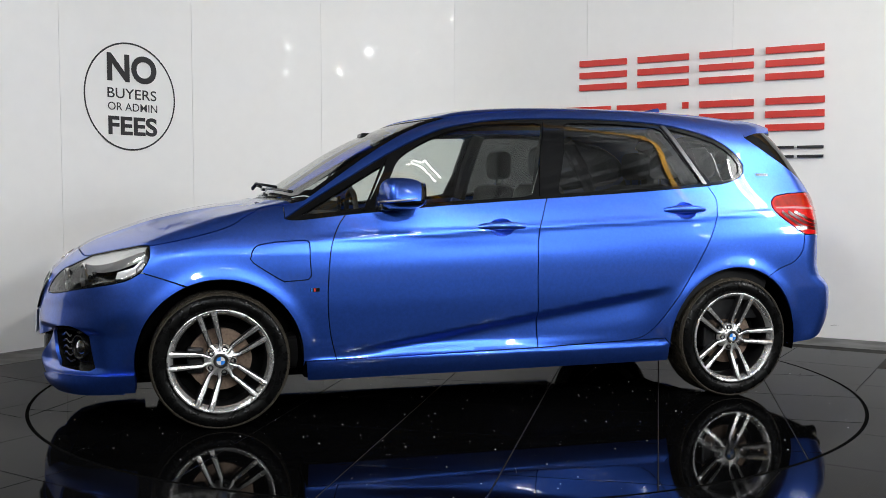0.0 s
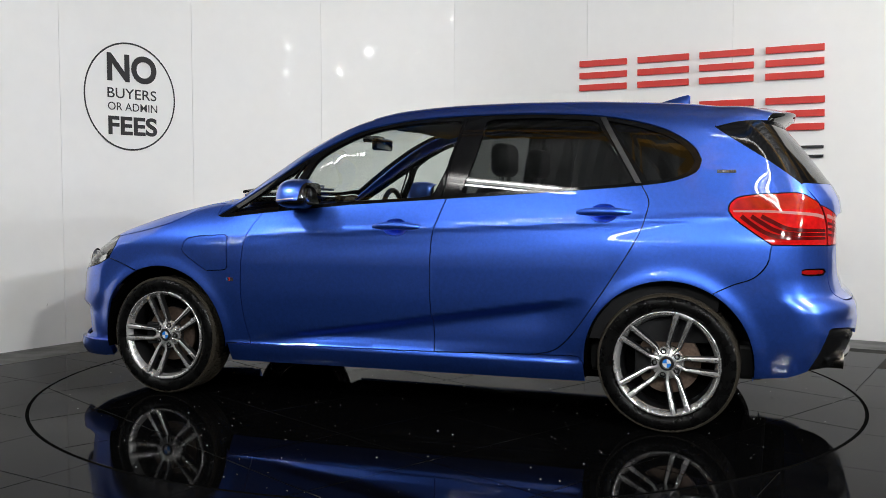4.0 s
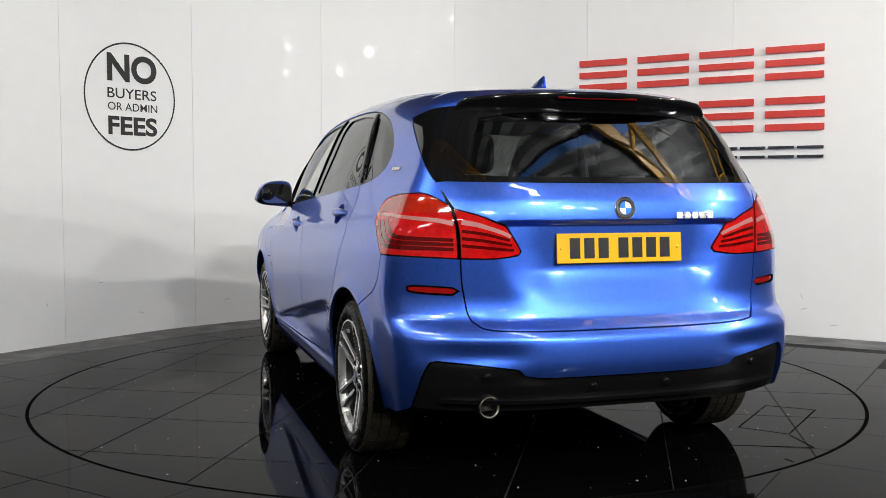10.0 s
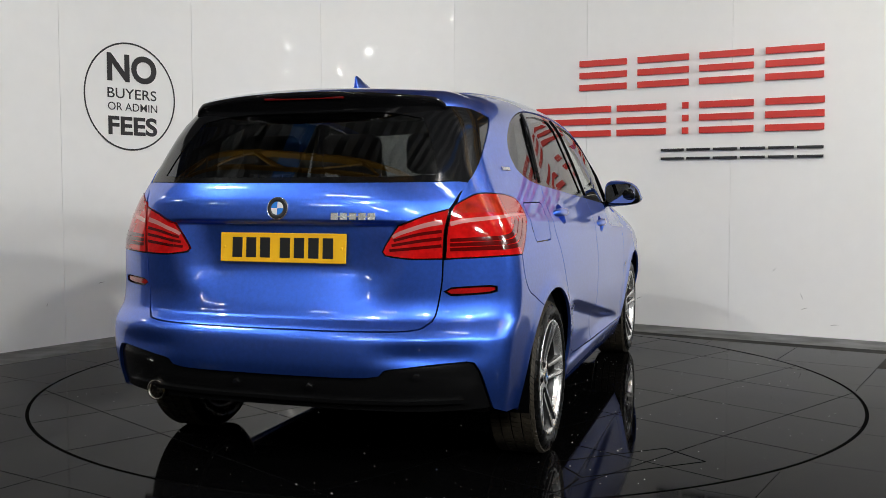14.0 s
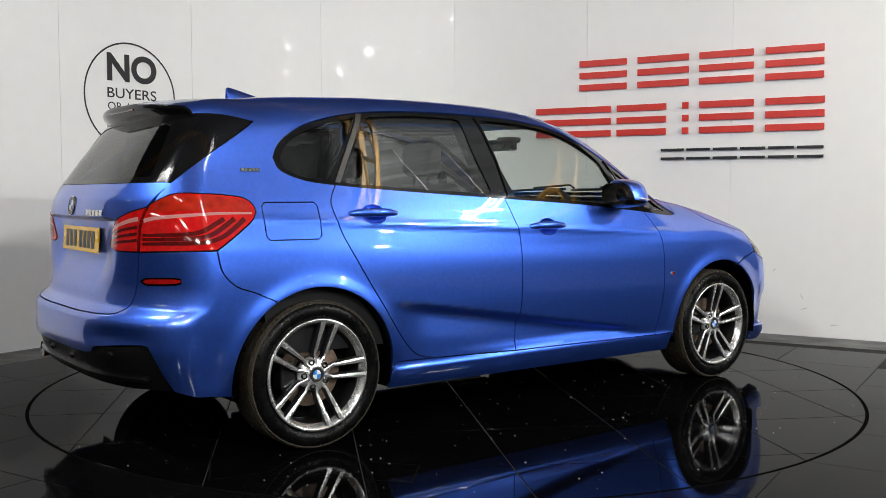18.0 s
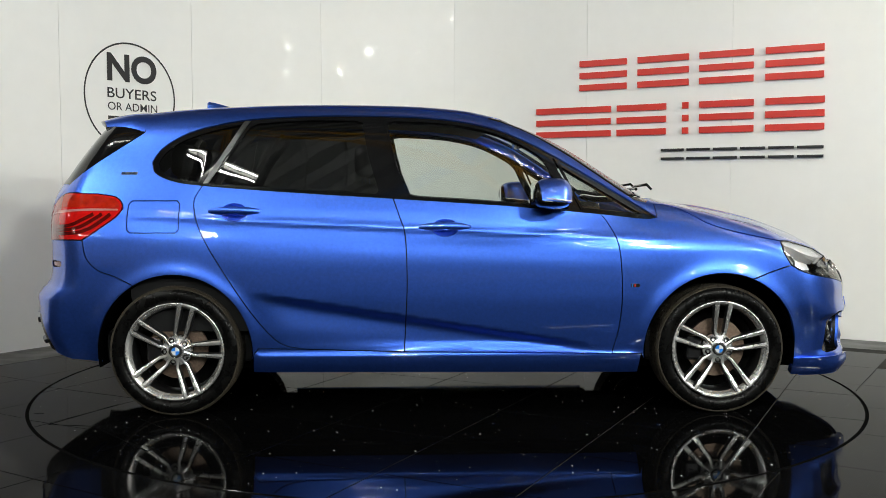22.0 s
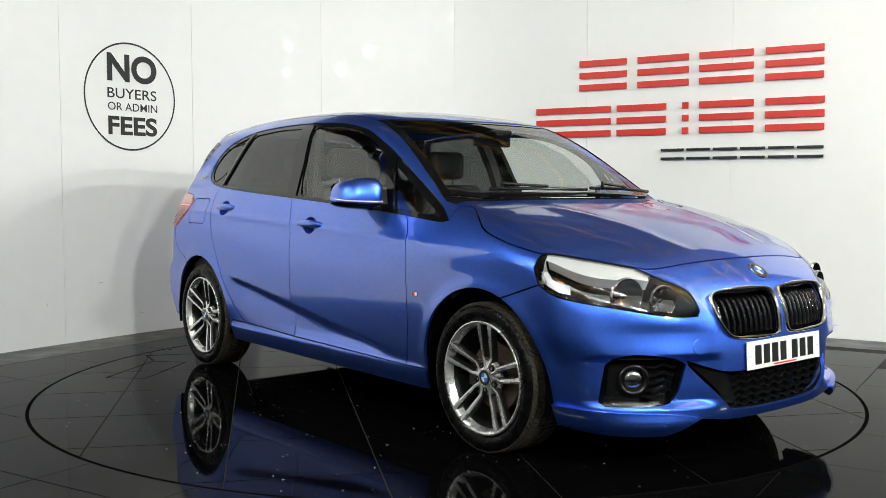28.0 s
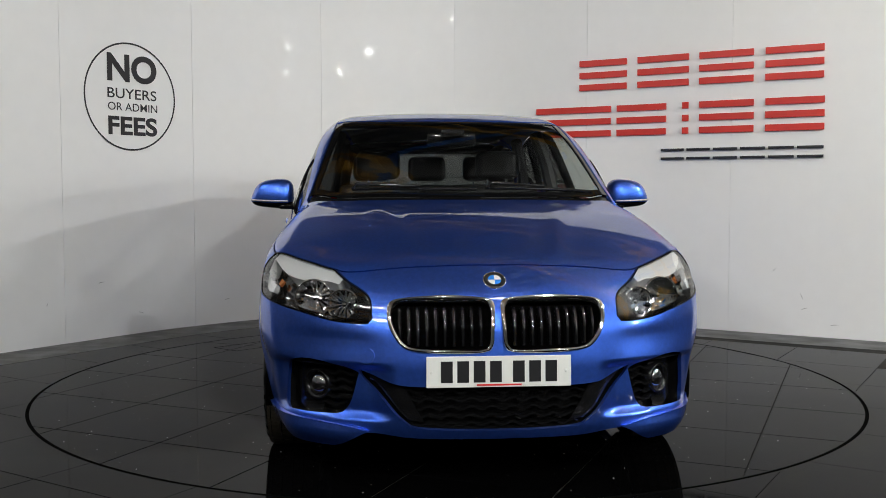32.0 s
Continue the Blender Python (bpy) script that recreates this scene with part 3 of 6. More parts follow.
def nose_limit(y, z):
    a = np.abs(y)
    f = NOSE(z) - 0.405 * (a / 0.9) ** 3.0
    # facet under the lamps, the blades set back beneath the brow of the pockets, and the lip
    f = f - 0.005 * step(0.605, 0.56, z) * step(0.46, 0.55, z) * step(0.40, 0.52, a) * step(0.80, 0.64, a)
    f = f - 0.036 * step(0.478, 0.448, z) * step(0.265, 0.30, z) * step(0.36, 0.46, a) * step(0.84, 0.78, a)
    f = f + 0.018 * np.exp(-((z - 0.215) / 0.030) ** 2) * step(0.35, 0.6, a)
    return f


def tail_limit(y, z):
    a = np.abs(y)
    r = TAIL(z) + (0.235 + 0.10 * step(0.85, 1.15, z)) * (a / 0.85) ** 3.5
    # number plate recess with a sharp upper edge
    e = a - 0.25 * (z - 0.85)
    r = r + 0.046 * step(0.986, 0.972, z) * step(0.66, 0.82, z) * step(0.50, 0.29, e)
    # dip in the bumper over the dark insert
    r = r + 0.014 * np.exp(-((z - 0.51) / 0.04) ** 2) * step(0.34, 0.54, a) * step(0.82, 0.62, a)
    return r


def skin(x, y, z):
    a = np.abs(y)
    k = 0.13 - 0.05 * step(0.9, 1.3, x)
    g = smax(a - side_limit(x, z), (z - top_limit(x, y)) * 0.9, k)
    g = smax(g, x - nose_limit(y, z), 0.07)
    return smax(g, (tail_limit(y, z) - x) * (1 - 0.14 * step(1.08, 1.2, z)), 0.06)


def normals_at(p):
    e, out = 0.003, []
    for k in range(3):
        d = np.zeros(3)
        d[k] = e
        out.append(skin(*(p + d).T) - skin(*(p - d).T))
    n = np.array(out).T
    return n / np.linalg.norm(n, axis=1)[:, None]


def shoot(o, d, r0, r1):
    lo, hi = np.full(len(o), r0, float), np.full(len(o), r1, float)
    for _ in range(30):
        mid = (lo + hi) / 2
        out = skin(*(o + d * mid[:, None]).T) > 0
        hi, lo = np.where(out, mid, hi), np.where(out, lo, mid)
    return o + d * lo[:, None]


FAN_F, FAN_R, FAN = 1.25, -1.30, 0.9
S_FRONT, S_REAR = FAN_F + FAN * math.pi / 2, FAN_R - FAN * math.pi / 2


def round_body(q):
    """Skin points by (s, z): s runs along the flank like x and turns round nose and tail at its ends."""
    s, z = q[:, 0], q[:, 1]
    tf, tr = np.maximum(0, (s - FAN_F) / FAN), np.maximum(0, (FAN_R - s) / FAN)
    o = np.stack([np.clip(s, FAN_R, FAN_F), 0 * s, z], 1)
    d = np.stack([np.sin(tf) - np.sin(tr), np.where(tf > 0, np.cos(tf), np.cos(tr)), 0 * s], 1)
    return shoot(o, d, 0.02, 1.3)


def from_above(q):
    o = np.stack([q[:, 0], q[:, 1], np.full(len(q), 0.35)], 1)
    return shoot(o, np.tile([0.0, 0, 1], (len(q), 1)), 0.0, 1.5)


@functools.lru_cache(None)
def sx(x, z):
    """(s, z) of the flank point at x, z."""
    return (x, z) if FAN_R <= x <= FAN_F else sxs([(x, z)])[0]


@functools.lru_cache(None)
def sf(y, z):
    """(s, z) of the nose point at y, z."""
    return sfs([(y, z)])[0]


@functools.lru_cache(None)
def sr(y, z):
    """(s, z) of the tail point at y, z."""
    return srs([(y, z)])[0]


def sxs(pts):
    q = np.array([p for p in pts], float)
    o = np.stack([q[:, 0], 0 * q[:, 0], q[:, 1]], 1)
    y = shoot(o, np.tile([0.0, 1.0, 0.0], (len(q), 1)), 0.0, 1.3)[:, 1]
    s = np.where(q[:, 0] > FAN_F, FAN_F + FAN * np.arctan2(q[:, 0] - FAN_F, y), np.where(q[:, 0] < FAN_R, FAN_R - FAN * np.arctan2(FAN_R - q[:, 0], y), q[:, 0]))
    return [(float(a), float(z)) for a, z in zip(s, q[:, 1])]


def sfs(pts):
    q = np.array(pts, float)
    x = shoot(np.stack([0 * q[:, 0] + 1.3, q[:, 0], q[:, 1]], 1), np.tile([1.0, 0.0, 0.0], (len(q), 1)), 0.0, 1.2)[:, 0]
    return [(float(a), float(z)) for a, z in zip(FAN_F + FAN * np.arctan2(x - FAN_F, q[:, 0]), q[:, 1])]


def srs(pts):
    q = np.array(pts, float)
    x = shoot(np.stack([0 * q[:, 0] - 1.3, q[:, 0], q[:, 1]], 1), np.tile([-1.0, 0.0, 0.0], (len(q), 1)), 0.0, 1.2)[:, 0]
    return [(float(a), float(z)) for a, z in zip(FAN_R - FAN * np.arctan2(FAN_R - x, q[:, 0]), q[:, 1])]


def flow(pts, gap=0.018):
    """A smooth open line through points, at even steps."""
    p = [np.array(a, float) for a in pts]
    p = [2 * p[0] - p[1]] + p + [2 * p[-1] - p[-2]]
    out = []
    for i in range(1, len(p) - 2):
        a, b, c, d = p[i - 1:i + 3]
        n = max(1, int(np.linalg.norm(c - b) / gap))
        for k in range(n):
            t = k / n
            out.append(tuple(0.5 * (2 * b + (c - a) * t + (2 * a - 5 * b + 4 * c - d) * t * t + (3 * b - a - 3 * c + d) * t ** 3)))
    out.append(tuple(p[-2]))
    return out


def straight(pts, gap=0.018):
    out = []
    for a, b in zip(pts, pts[1:]):
        n = max(1, int(math.dist(a, b) / gap))
        out += [(a[0] + (b[0] - a[0]) * k / n, a[1] + (b[1] - a[1]) * k / n) for k in range(n)]
    return out + [pts[-1]]


def join_lines(*lines):
    out = []
    for line in lines:
        for p in line:
            if not out or math.dist(out[-1], p) > 0.004:
                out.append(tuple(p))
    if math.dist(out[0], out[-1]) < 0.004:
        out.pop()
    return out


def inside(poly, q):
    x, y = q[:, 0], q[:, 1]
    p = np.array(poly)
    r = np.roll(p, -1, 0)
    hit = np.zeros(len(q), bool)
    for (ax, ay), (bx, by) in zip(p, r):
        if ay != by:
            hit ^= ((ay > y) != (by > y)) & (x < (bx - ax) * (y - ay) / (by - ay) + ax)
    return hit


def away(poly, q):
    p = np.array(poly)
    r = np.roll(p, -1, 0)
    best = np.full(len(q), 9.0)
    for a, b in zip(p, r):
        d = b - a
        t = np.clip(((q - a) @ d) / max(1e-12, d @ d), 0, 1)
        best = np.minimum(best, np.linalg.norm(q - a - t[:, None] * d, axis=1))
    return best


def shrink(poly, d):
    """Moves an outline inwards by d (outwards if negative)."""
    p = np.array(poly)
    area = 0.5 * np.sum(p[:, 0] * np.roll(p[:, 1], -1) - np.roll(p[:, 0], -1) * p[:, 1])
    e = np.roll(p, -1, 0) - p
    n = np.stack([-e[:, 1], e[:, 0]], 1) * (1 if area > 0 else -1)
    n /= np.maximum(1e-9, np.linalg.norm(n, axis=1))[:, None]
    m = n + np.roll(n, 1, 0)
    m *= 2 / np.maximum(0.8, np.sum(m * m, 1))[:, None]
    return [tuple(v) for v in p + m * d]


from mathutils.geometry import delaunay_2d_cdt


def fill(outline, holes, grid):
    """Triangles over an outline with holes, with even inner points."""
    loops = [list(outline)] + [list(h) for h in holes]
    pts, edges = [], []
    for lp in loops:
        k = len(pts)
        pts += lp
        edges += [(k + i, k + (i + 1) % len(lp)) for i in range(len(lp))]
    o = np.array(outline)
    lo, hi = o.min(0), o.max(0)
    gx, gy = np.meshgrid(np.arange(lo[0], hi[0], grid), np.arange(lo[1], hi[1], grid * 0.87), indexing="ij")
    gx = gx + (np.arange(gx.shape[1]) % 2) * grid * 0.5
    q = np.stack([gx.ravel(), gy.ravel()], 1)
    keep = inside(outline, q) & (away(outline, q) > grid * 0.45)
    for h in holes:
        keep &= ~inside(h, q) & (away(h, q) > grid * 0.45)
    pts = [Vector(p) for p in pts] + [Vector(p) for p in q[keep]]
    v, _, f, _, _, _ = delaunay_2d_cdt(pts, edges, [], 0, 1e-5)
    v = np.array([(a.x, a.y) for a in v])
    f = np.array([t for t in f if len(t) == 3])
    c = v[f].mean(1)
    ok = inside(outline, c)
    for h in holes:
        ok &= ~inside(h, c)
    f = f[ok]
    used = np.unique(f)
    remap = np.full(len(v), -1)
    remap[used] = np.arange(len(used))
    return v[used], remap[f]


def skin_panel(name, outline, place, mat, parent, side=1, holes=(), gap=0.0025, lift=0.0, rim=0.014, grid=0.019, label=""):
    """A sheet of the car's skin inside an outline, with turned-in edges. side -1: mirrored to the other flank."""
    outline = shrink(outline, gap) if gap else list(outline)
    holes = [shrink(h, -gap) if gap else list(h) for h in holes]
    v, f = fill(outline, holes, grid)
    p = place(v)
    n = normals_at(p)
    p = p + n * lift
    a, b, c = p[f[:, 0]], p[f[:, 1]], p[f[:, 2]]
    flip = np.einsum("ij,ij->i", np.cross(b - a, c - a), n[f[:, 0]]) < 0
    f[flip] = f[flip][:, ::-1]
    if rim:
        cnt = {}
        for t in f:
            for i in range(3):
                cnt[(t[i], t[(i + 1) % 3])] = 1
        border = [e for e in cnt if (e[1], e[0]) not in cnt]
        verts, faces, base = list(p), [tuple(t) for t in f], len(p)
        idx = {}
        for e in border:
            for i in e:
                if i not in idx:
                    idx[i] = base + 2 * len(idx)
                    verts += [p[i], p[i] - n[i] * rim]
        for i, j in border:
            faces.append((idx[j], idx[i], idx[i] + 1, idx[j] + 1))
    else:
        verts, faces = list(p), [tuple(t) for t in f]
    verts = np.array(verts)
    nn = n.copy()
    if side < 0:
        verts = verts * [1, -1, 1]
        nn = nn * [1, -1, 1]
        faces = [t[::-1] for t in faces]
    ob = mesh_object(name, verts, faces, mat, parent, True, label)
    k = len(p)
    ob.data.normals_split_custom_set([tuple(nn[vi]) if vi < k else (0, 0, 0) for vi in (l.vertex_index for l in ob.data.loops)])
    return ob


def arch(wx, r, a0, a1, n=40):
    return [(wx + r * math.cos(radians(a0 + (a1 - a0) * k / n)), WHEEL_Z + r * math.sin(radians(a0 + (a1 - a0) * k / n))) for k in range(n + 1)]


# outlines on the flank, in x and z
DLO_TOP = [(-1.50, 1.240), (-1.465, 1.296), (-1.375, 1.352), (-1.209, 1.412), (-0.994, 1.454), (-0.706, 1.473), (-0.399, 1.475), (-0.065, 1.461), (0.185, 1.421), (0.324, 1.373),
           (0.491, 1.293), (0.715, 1.163), (0.883, 1.062), (1.03, 0.968)]
DLO_LOW = [(1.03, 0.968), (0.967, 0.962), (0.758, 0.984), (0.605, 0.998), (0.242, 1.029), (-0.261, 1.061), (-0.625, 1.083), (-0.961, 1.105), (-1.228, 1.127), (-1.372, 1.149), (-1.472, 1.188), (-1.50, 1.240)]
DOOR_F = [(0.745, 0.985), (0.785, 0.93), (0.827, 0.82), (0.843, 0.60), (0.831, 0.434), (0.80, 0.30)]
DOOR_B = [(-0.274, 1.062), (-0.238, 0.96), (-0.214, 0.874), (-0.206, 0.653), (-0.214, 0.45), (-0.221, 0.312)]
DOOR_R = [(-1.205, 1.123), (-1.24, 1.06), (-1.238, 1.01), (-1.204, 0.90), (-1.11, 0.735), (-0.974, 0.528), (-0.875, 0.40), (-0.80, 0.345), (-0.70, 0.326)]
SILL_TOP = [(-0.70, 0.326), (-0.221, 0.312), (0.80, 0.30), (0.93, 0.298)]


def cut_line(line, x0, x1):
    """The stretch of a line between two x values, ends included."""
    p = np.array(line)
    if p[0, 0] > p[-1, 0]:
        p = p[::-1]
    xs = np.concatenate([[x0], p[(p[:, 0] > x0) & (p[:, 0] < x1)][:, 0], [x1]])
    return [(x, float(np.interp(x, p[:, 0], p[:, 1]))) for x in xs]


def rail_edge(xs, ys):
    """Where roof and flank panels meet: z on the skin above given x, y."""
    return from_above(np.stack([xs, ys], 1))


ROOF_HALF = spline([-1.75, -1.52, -1.2, -0.5, 0.1, 0.35, 0.6, 0.8, 0.93], [0.50, 0.525, 0.545, 0.575, 0.60, 0.62, 0.665, 0.705, 0.735])


def bowl_edge(x, z):
    """The rim of the hollow behind a door handle."""
    return [(x + 0.0625 * math.cos(t), z - 0.003 + 0.041 * math.sin(t)) for t in np.linspace(0, 2 * math.pi, 41)[:-1]]


def body(car):
    low, top = flow(DLO_LOW), flow(DLO_TOP)
    xs = np.linspace(-1.52, 0.93, 70)
    edge = rail_edge(xs, ROOF_HALF(xs))
    rail = [(float(a[0]), float(a[2])) for a in edge]
    f_edge, b_edge, r_edge = flow(DOOR_F), flow(DOOR_B), flow(DOOR_R)
    bonnet_line = flow([(1.03, 1.032), (1.12, 1.022), (1.205, 0.982), (1.294, 0.932), (1.45, 0.888), (1.64, 0.850)])
    head_rear = [(1.64, 0.850), (1.640, 0.80), (1.677, 0.734)]
    front_arch = arch(WHEEL_X, 0.378, 187, 67)
    rear_arch = arch(-WHEEL_X, 0.375, 122, -6)
    skirt_z = 0.20
    tail_seam = flow([(-1.535, 0.645), (-1.62, 0.685), (-1.70, 0.715), (-1.757, 0.775), (-1.775, 0.86)])
    parts = {}
    for side in (1, -1):
        # front wing
        out = join_lines(f_edge[::-1], sxs(cut_line(low, 0.745, 1.03)), straight(sxs([(1.03, 0.968), (1.03, 1.032)])), sxs(bonnet_line), flow(sxs(head_rear)),
                         straight(sxs([(1.677, 0.734), (1.481, 0.668)])), sxs(front_arch[::-1]), straight([(0.945, 0.30), (0.80, 0.30)]))
        flap = []
        if side > 0:
            flap = [flow([(0.925, 0.78), (0.922, 0.70), (0.935, 0.687), (1.032, 0.681), (1.06, 0.687), (1.186, 0.77), (1.194, 0.80), (1.182, 0.835), (1.165, 0.848), (1.08, 0.862), (0.94, 0.868), (0.927, 0.86), (0.925, 0.78)], 0.012)[:-1]]
        wing = skin_panel("front_wing", out, round_body, PAINT, car, side, flap)
        if flap:
            skin_panel("charging_flap", flap[0], round_body, PAINT, wing, side)
        # doors
        fd = join_lines(f_edge, straight([(0.80, 0.30), (-0.221, 0.312)]), b_edge[::-1], cut_line(low, -0.274, 0.745))
        parts["front_door", side] = skin_panel("front_door", fd, round_body, PAINT, car, side, [bowl_edge(-0.022, 0.922)])
        rd = join_lines(b_edge, straight([(-0.221, 0.312), (-0.70, 0.326)]), r_edge[::-1], cut_line(low, -1.205, -0.274))
        parts["rear_door", side] = skin_panel("rear_door", rd, round_body, PAINT, car, side, [bowl_edge(-1.042, 0.998)])
        # rear quarter with the pillar behind the side windows
        tail_edge = [sx(-1.775, 0.86), sx(-1.68, 0.925), sx(-1.605, 0.985), sx(-1.59, 1.028), sx(-1.625, 1.068), sx(-1.72, 1.084)]
        gate_side = sxs([(-1.893, 1.13), (-1.72, 1.258), (-1.518, 1.392)])
        upper = sxs(rail)
        out = join_lines(r_edge, straight([(-0.70, 0.326), (-0.93, 0.33)]), straight([(-0.955, 0.30)]), sxs(rear_arch[::-1]),
                         sxs(tail_seam), flow(tail_edge), flow([tail_edge[-1], sr(0.72, 1.089), sr(0.678, 1.068), sr(0.655, 1.0535), sr(0.6575, 1.078), sr(0.664, 1.103), gate_side[0]]), flow(gate_side), straight([gate_side[-1], upper[0]]), upper,
                         straight([upper[-1], (1.03, 1.032), (1.03, 0.968)]), top[::-1], [p for p in low[::-1] if p[0] < -1.205])
        fl = []
        if side < 0:
            fl = [straight([sx(-1.545, 0.895), sx(-1.56, 0.91), sx(-1.56, 1.035), sx(-1.545, 1.05), sx(-1.325, 1.05), sx(-1.31, 1.035), sx(-1.31, 0.91), sx(-1.325, 0.895), sx(-1.545, 0.895)], 0.012)[:-1]]
        quarter = skin_panel("body_side", out, round_body, PAINT, car, side, fl)
        if fl:
            skin_panel("fuel_flap", fl[0], round_body, PAINT, quarter, side)
        # side skirt
        out = join_lines(straight([(-0.955, 0.30), (-0.93, 0.33), (-0.70, 0.326)]), SILL_TOP, straight([(0.945, 0.30), (0.935, skirt_z), (-0.962, skirt_z + 0.008), (-0.955, 0.30)]))
        skin_panel("side_skirt", out, round_body, PAINT, car, side)
        # black band round the side windows, and its panes
        band = join_lines(top, low)
        panes = {
            "quarter_light": flow([(0.955, 0.985), (0.80, 1.077), (0.60, 1.196), (0.535, 1.232)]) + flow([(0.545, 1.20), (0.60, 1.10), (0.645, 1.02)]) + [(0.76, 1.006)],
            "front_window": flow([(0.51, 1.175), (0.46, 1.265), (0.33, 1.345), (0.18, 1.402), (-0.02, 1.437), (-0.27, 1.45)]) + flow([(-0.305, 1.44), (-0.265, 1.25), (-0.20, 1.082)]) + flow([(-0.15, 1.07), (0.24, 1.046), (0.585, 1.018)]) + [(0.585, 1.04)],
            "rear_window": flow([(-0.46, 1.452), (-0.70, 1.453), (-0.95, 1.436)]) + flow([(-0.985, 1.42), (-1.09, 1.26), (-1.17, 1.142)]) + flow([(-1.13, 1.132), (-0.75, 1.107), (-0.36, 1.086)]) + flow([(-0.345, 1.10), (-0.40, 1.28), (-0.43, 1.44)]),
            "rear_quarter_window": flow([(-1.03, 1.432), (-1.20, 1.39), (-1.352, 1.334), (-1.432, 1.282), (-1.462, 1.236)]) + flow([(-1.442, 1.196), (-1.366, 1.163), (-1.23, 1.146)]),
        }
        panes = {k: join_lines(v) for k, v in panes.items()}
        frame_ob = skin_panel("window_surround", band, round_body, BLACK_GLOSS, car, side, list(panes.values()), gap=0.001, lift=-0.004, rim=0.02, grid=0.04, label="gloss black surround of the side windows")
        for k, v in panes.items():
            owner = frame_ob if "quarter" in k else parts["front_door" if "front" in k else "rear_door", side]
            dark = k.startswith("rear")
            w = skin_panel(k, v, round_body, GLASS_DARK if dark else GLASS, owner, side, gap=-0.004, lift=-0.009, rim=0, grid=0.06, label="tinted privacy glass" if dark else "clear side glass")
            w.visible_shadow = False
        # bright strip along the top edge of the windows and the pillar behind the rear door
        for k, (line, wd) in enumerate(((straight([(-1.003, 1.447), (-1.19, 1.135)]), 0.013), (straight([(0.53, 1.262), (0.655, 1.005)]), 0.006), (straight([(-0.325, 1.462), (-0.268, 1.25), (-0.243, 1.075)]), 0.004))):
            poly = [(x - wd, z) for x, z in line] + [(x + wd, z) for x, z in line[::-1]]
            skin_panel("pillar_trim", join_lines(poly), round_body, TRIM if k == 0 else BLACK_GLOSS, frame_ob, side, gap=0, lift=0.003, rim=0.008, label="satin strip" if k == 0 else "")
    # roof
    rx = np.linspace(-1.52, 0.20, 50)
    half = [(x, float(ROOF_HALF(x))) for x in rx]
    front = flow([(0.20, float(ROOF_HALF(0.20))), (0.275, 0.45), (0.32, 0.22), (0.33, 0.0)])
    back = flow([(-1.60, 0.0), (-1.585, 0.25), (-1.52, float(ROOF_HALF(-1.52)))])
    lft = join_lines(back, half, front)
    skin_panel("roof", join_lines(lft, [(x, -y) for x, y in lft[::-1]]), from_above, PAINT, car, gap=0.0012)
    # windscreen
    side_e = [(x, float(ROOF_HALF(x))) for x in np.linspace(0.20, 0.90, 25)]
    cowl = flow([(0.90, float(ROOF_HALF(0.90))), (1.0, 0.57), (1.065, 0.25), (1.08, 0.0)])
    lft = join_lines(front[::-1], side_e, cowl)
    full = join_lines(lft, [(x, -y) for x, y in lft[::-1]])
    pane = shrink(full, 0.035)
    ws = skin_panel("windscreen", full, from_above, BLACK_GLOSS, car, holes=[pane], gap=0.001, lift=-0.003, rim=0.006, grid=0.05, label="windscreen with a black edge band")
    g = skin_panel("glass", pane, from_above, GLASS, ws, gap=-0.004, lift=-0.006, rim=0, grid=0.06, label="clear windscreen glass")
    g.visible_shadow = False
    # scuttle under the wipers
    c1 = flow([(0.985, 0.74), (1.07, 0.55), (1.125, 0.25), (1.14, 0.0)])
    full = join_lines(cowl, [(x, -y) for x, y in cowl[::-1]], [(x, -y) for x, y in c1], c1[::-1])
    skin_panel("scuttle", full, from_above, BLACK_PLASTIC, car, lift=-0.012, label="black plastic scuttle below the windscreen")
    # bonnet
    bl = [(x, float(shoot(np.array([[x, 0, z]]), np.array([[0, 1.0, 0]]), 0, 1.2)[0][1])) for x, z in bonnet_line if x > 1.05]
    nose = flow([(1.64, bl[-1][1]), (1.78, 0.705), (1.885, 0.60), (1.945, 0.50), (1.985, 0.25), (1.995, 0.0)])
    lft = join_lines(c1[::-1], bl, nose)
    skin_panel("bonnet", join_lines(lft, [(x, -y) for x, y in lft[::-1]]), from_above, PAINT, car)
    nose_edge = [tuple(p) for p in from_above(np.array(nose))]
    front_end(car, nose_edge, front_arch, head_rear)
    rear_end(car, tail_seam)
    return parts


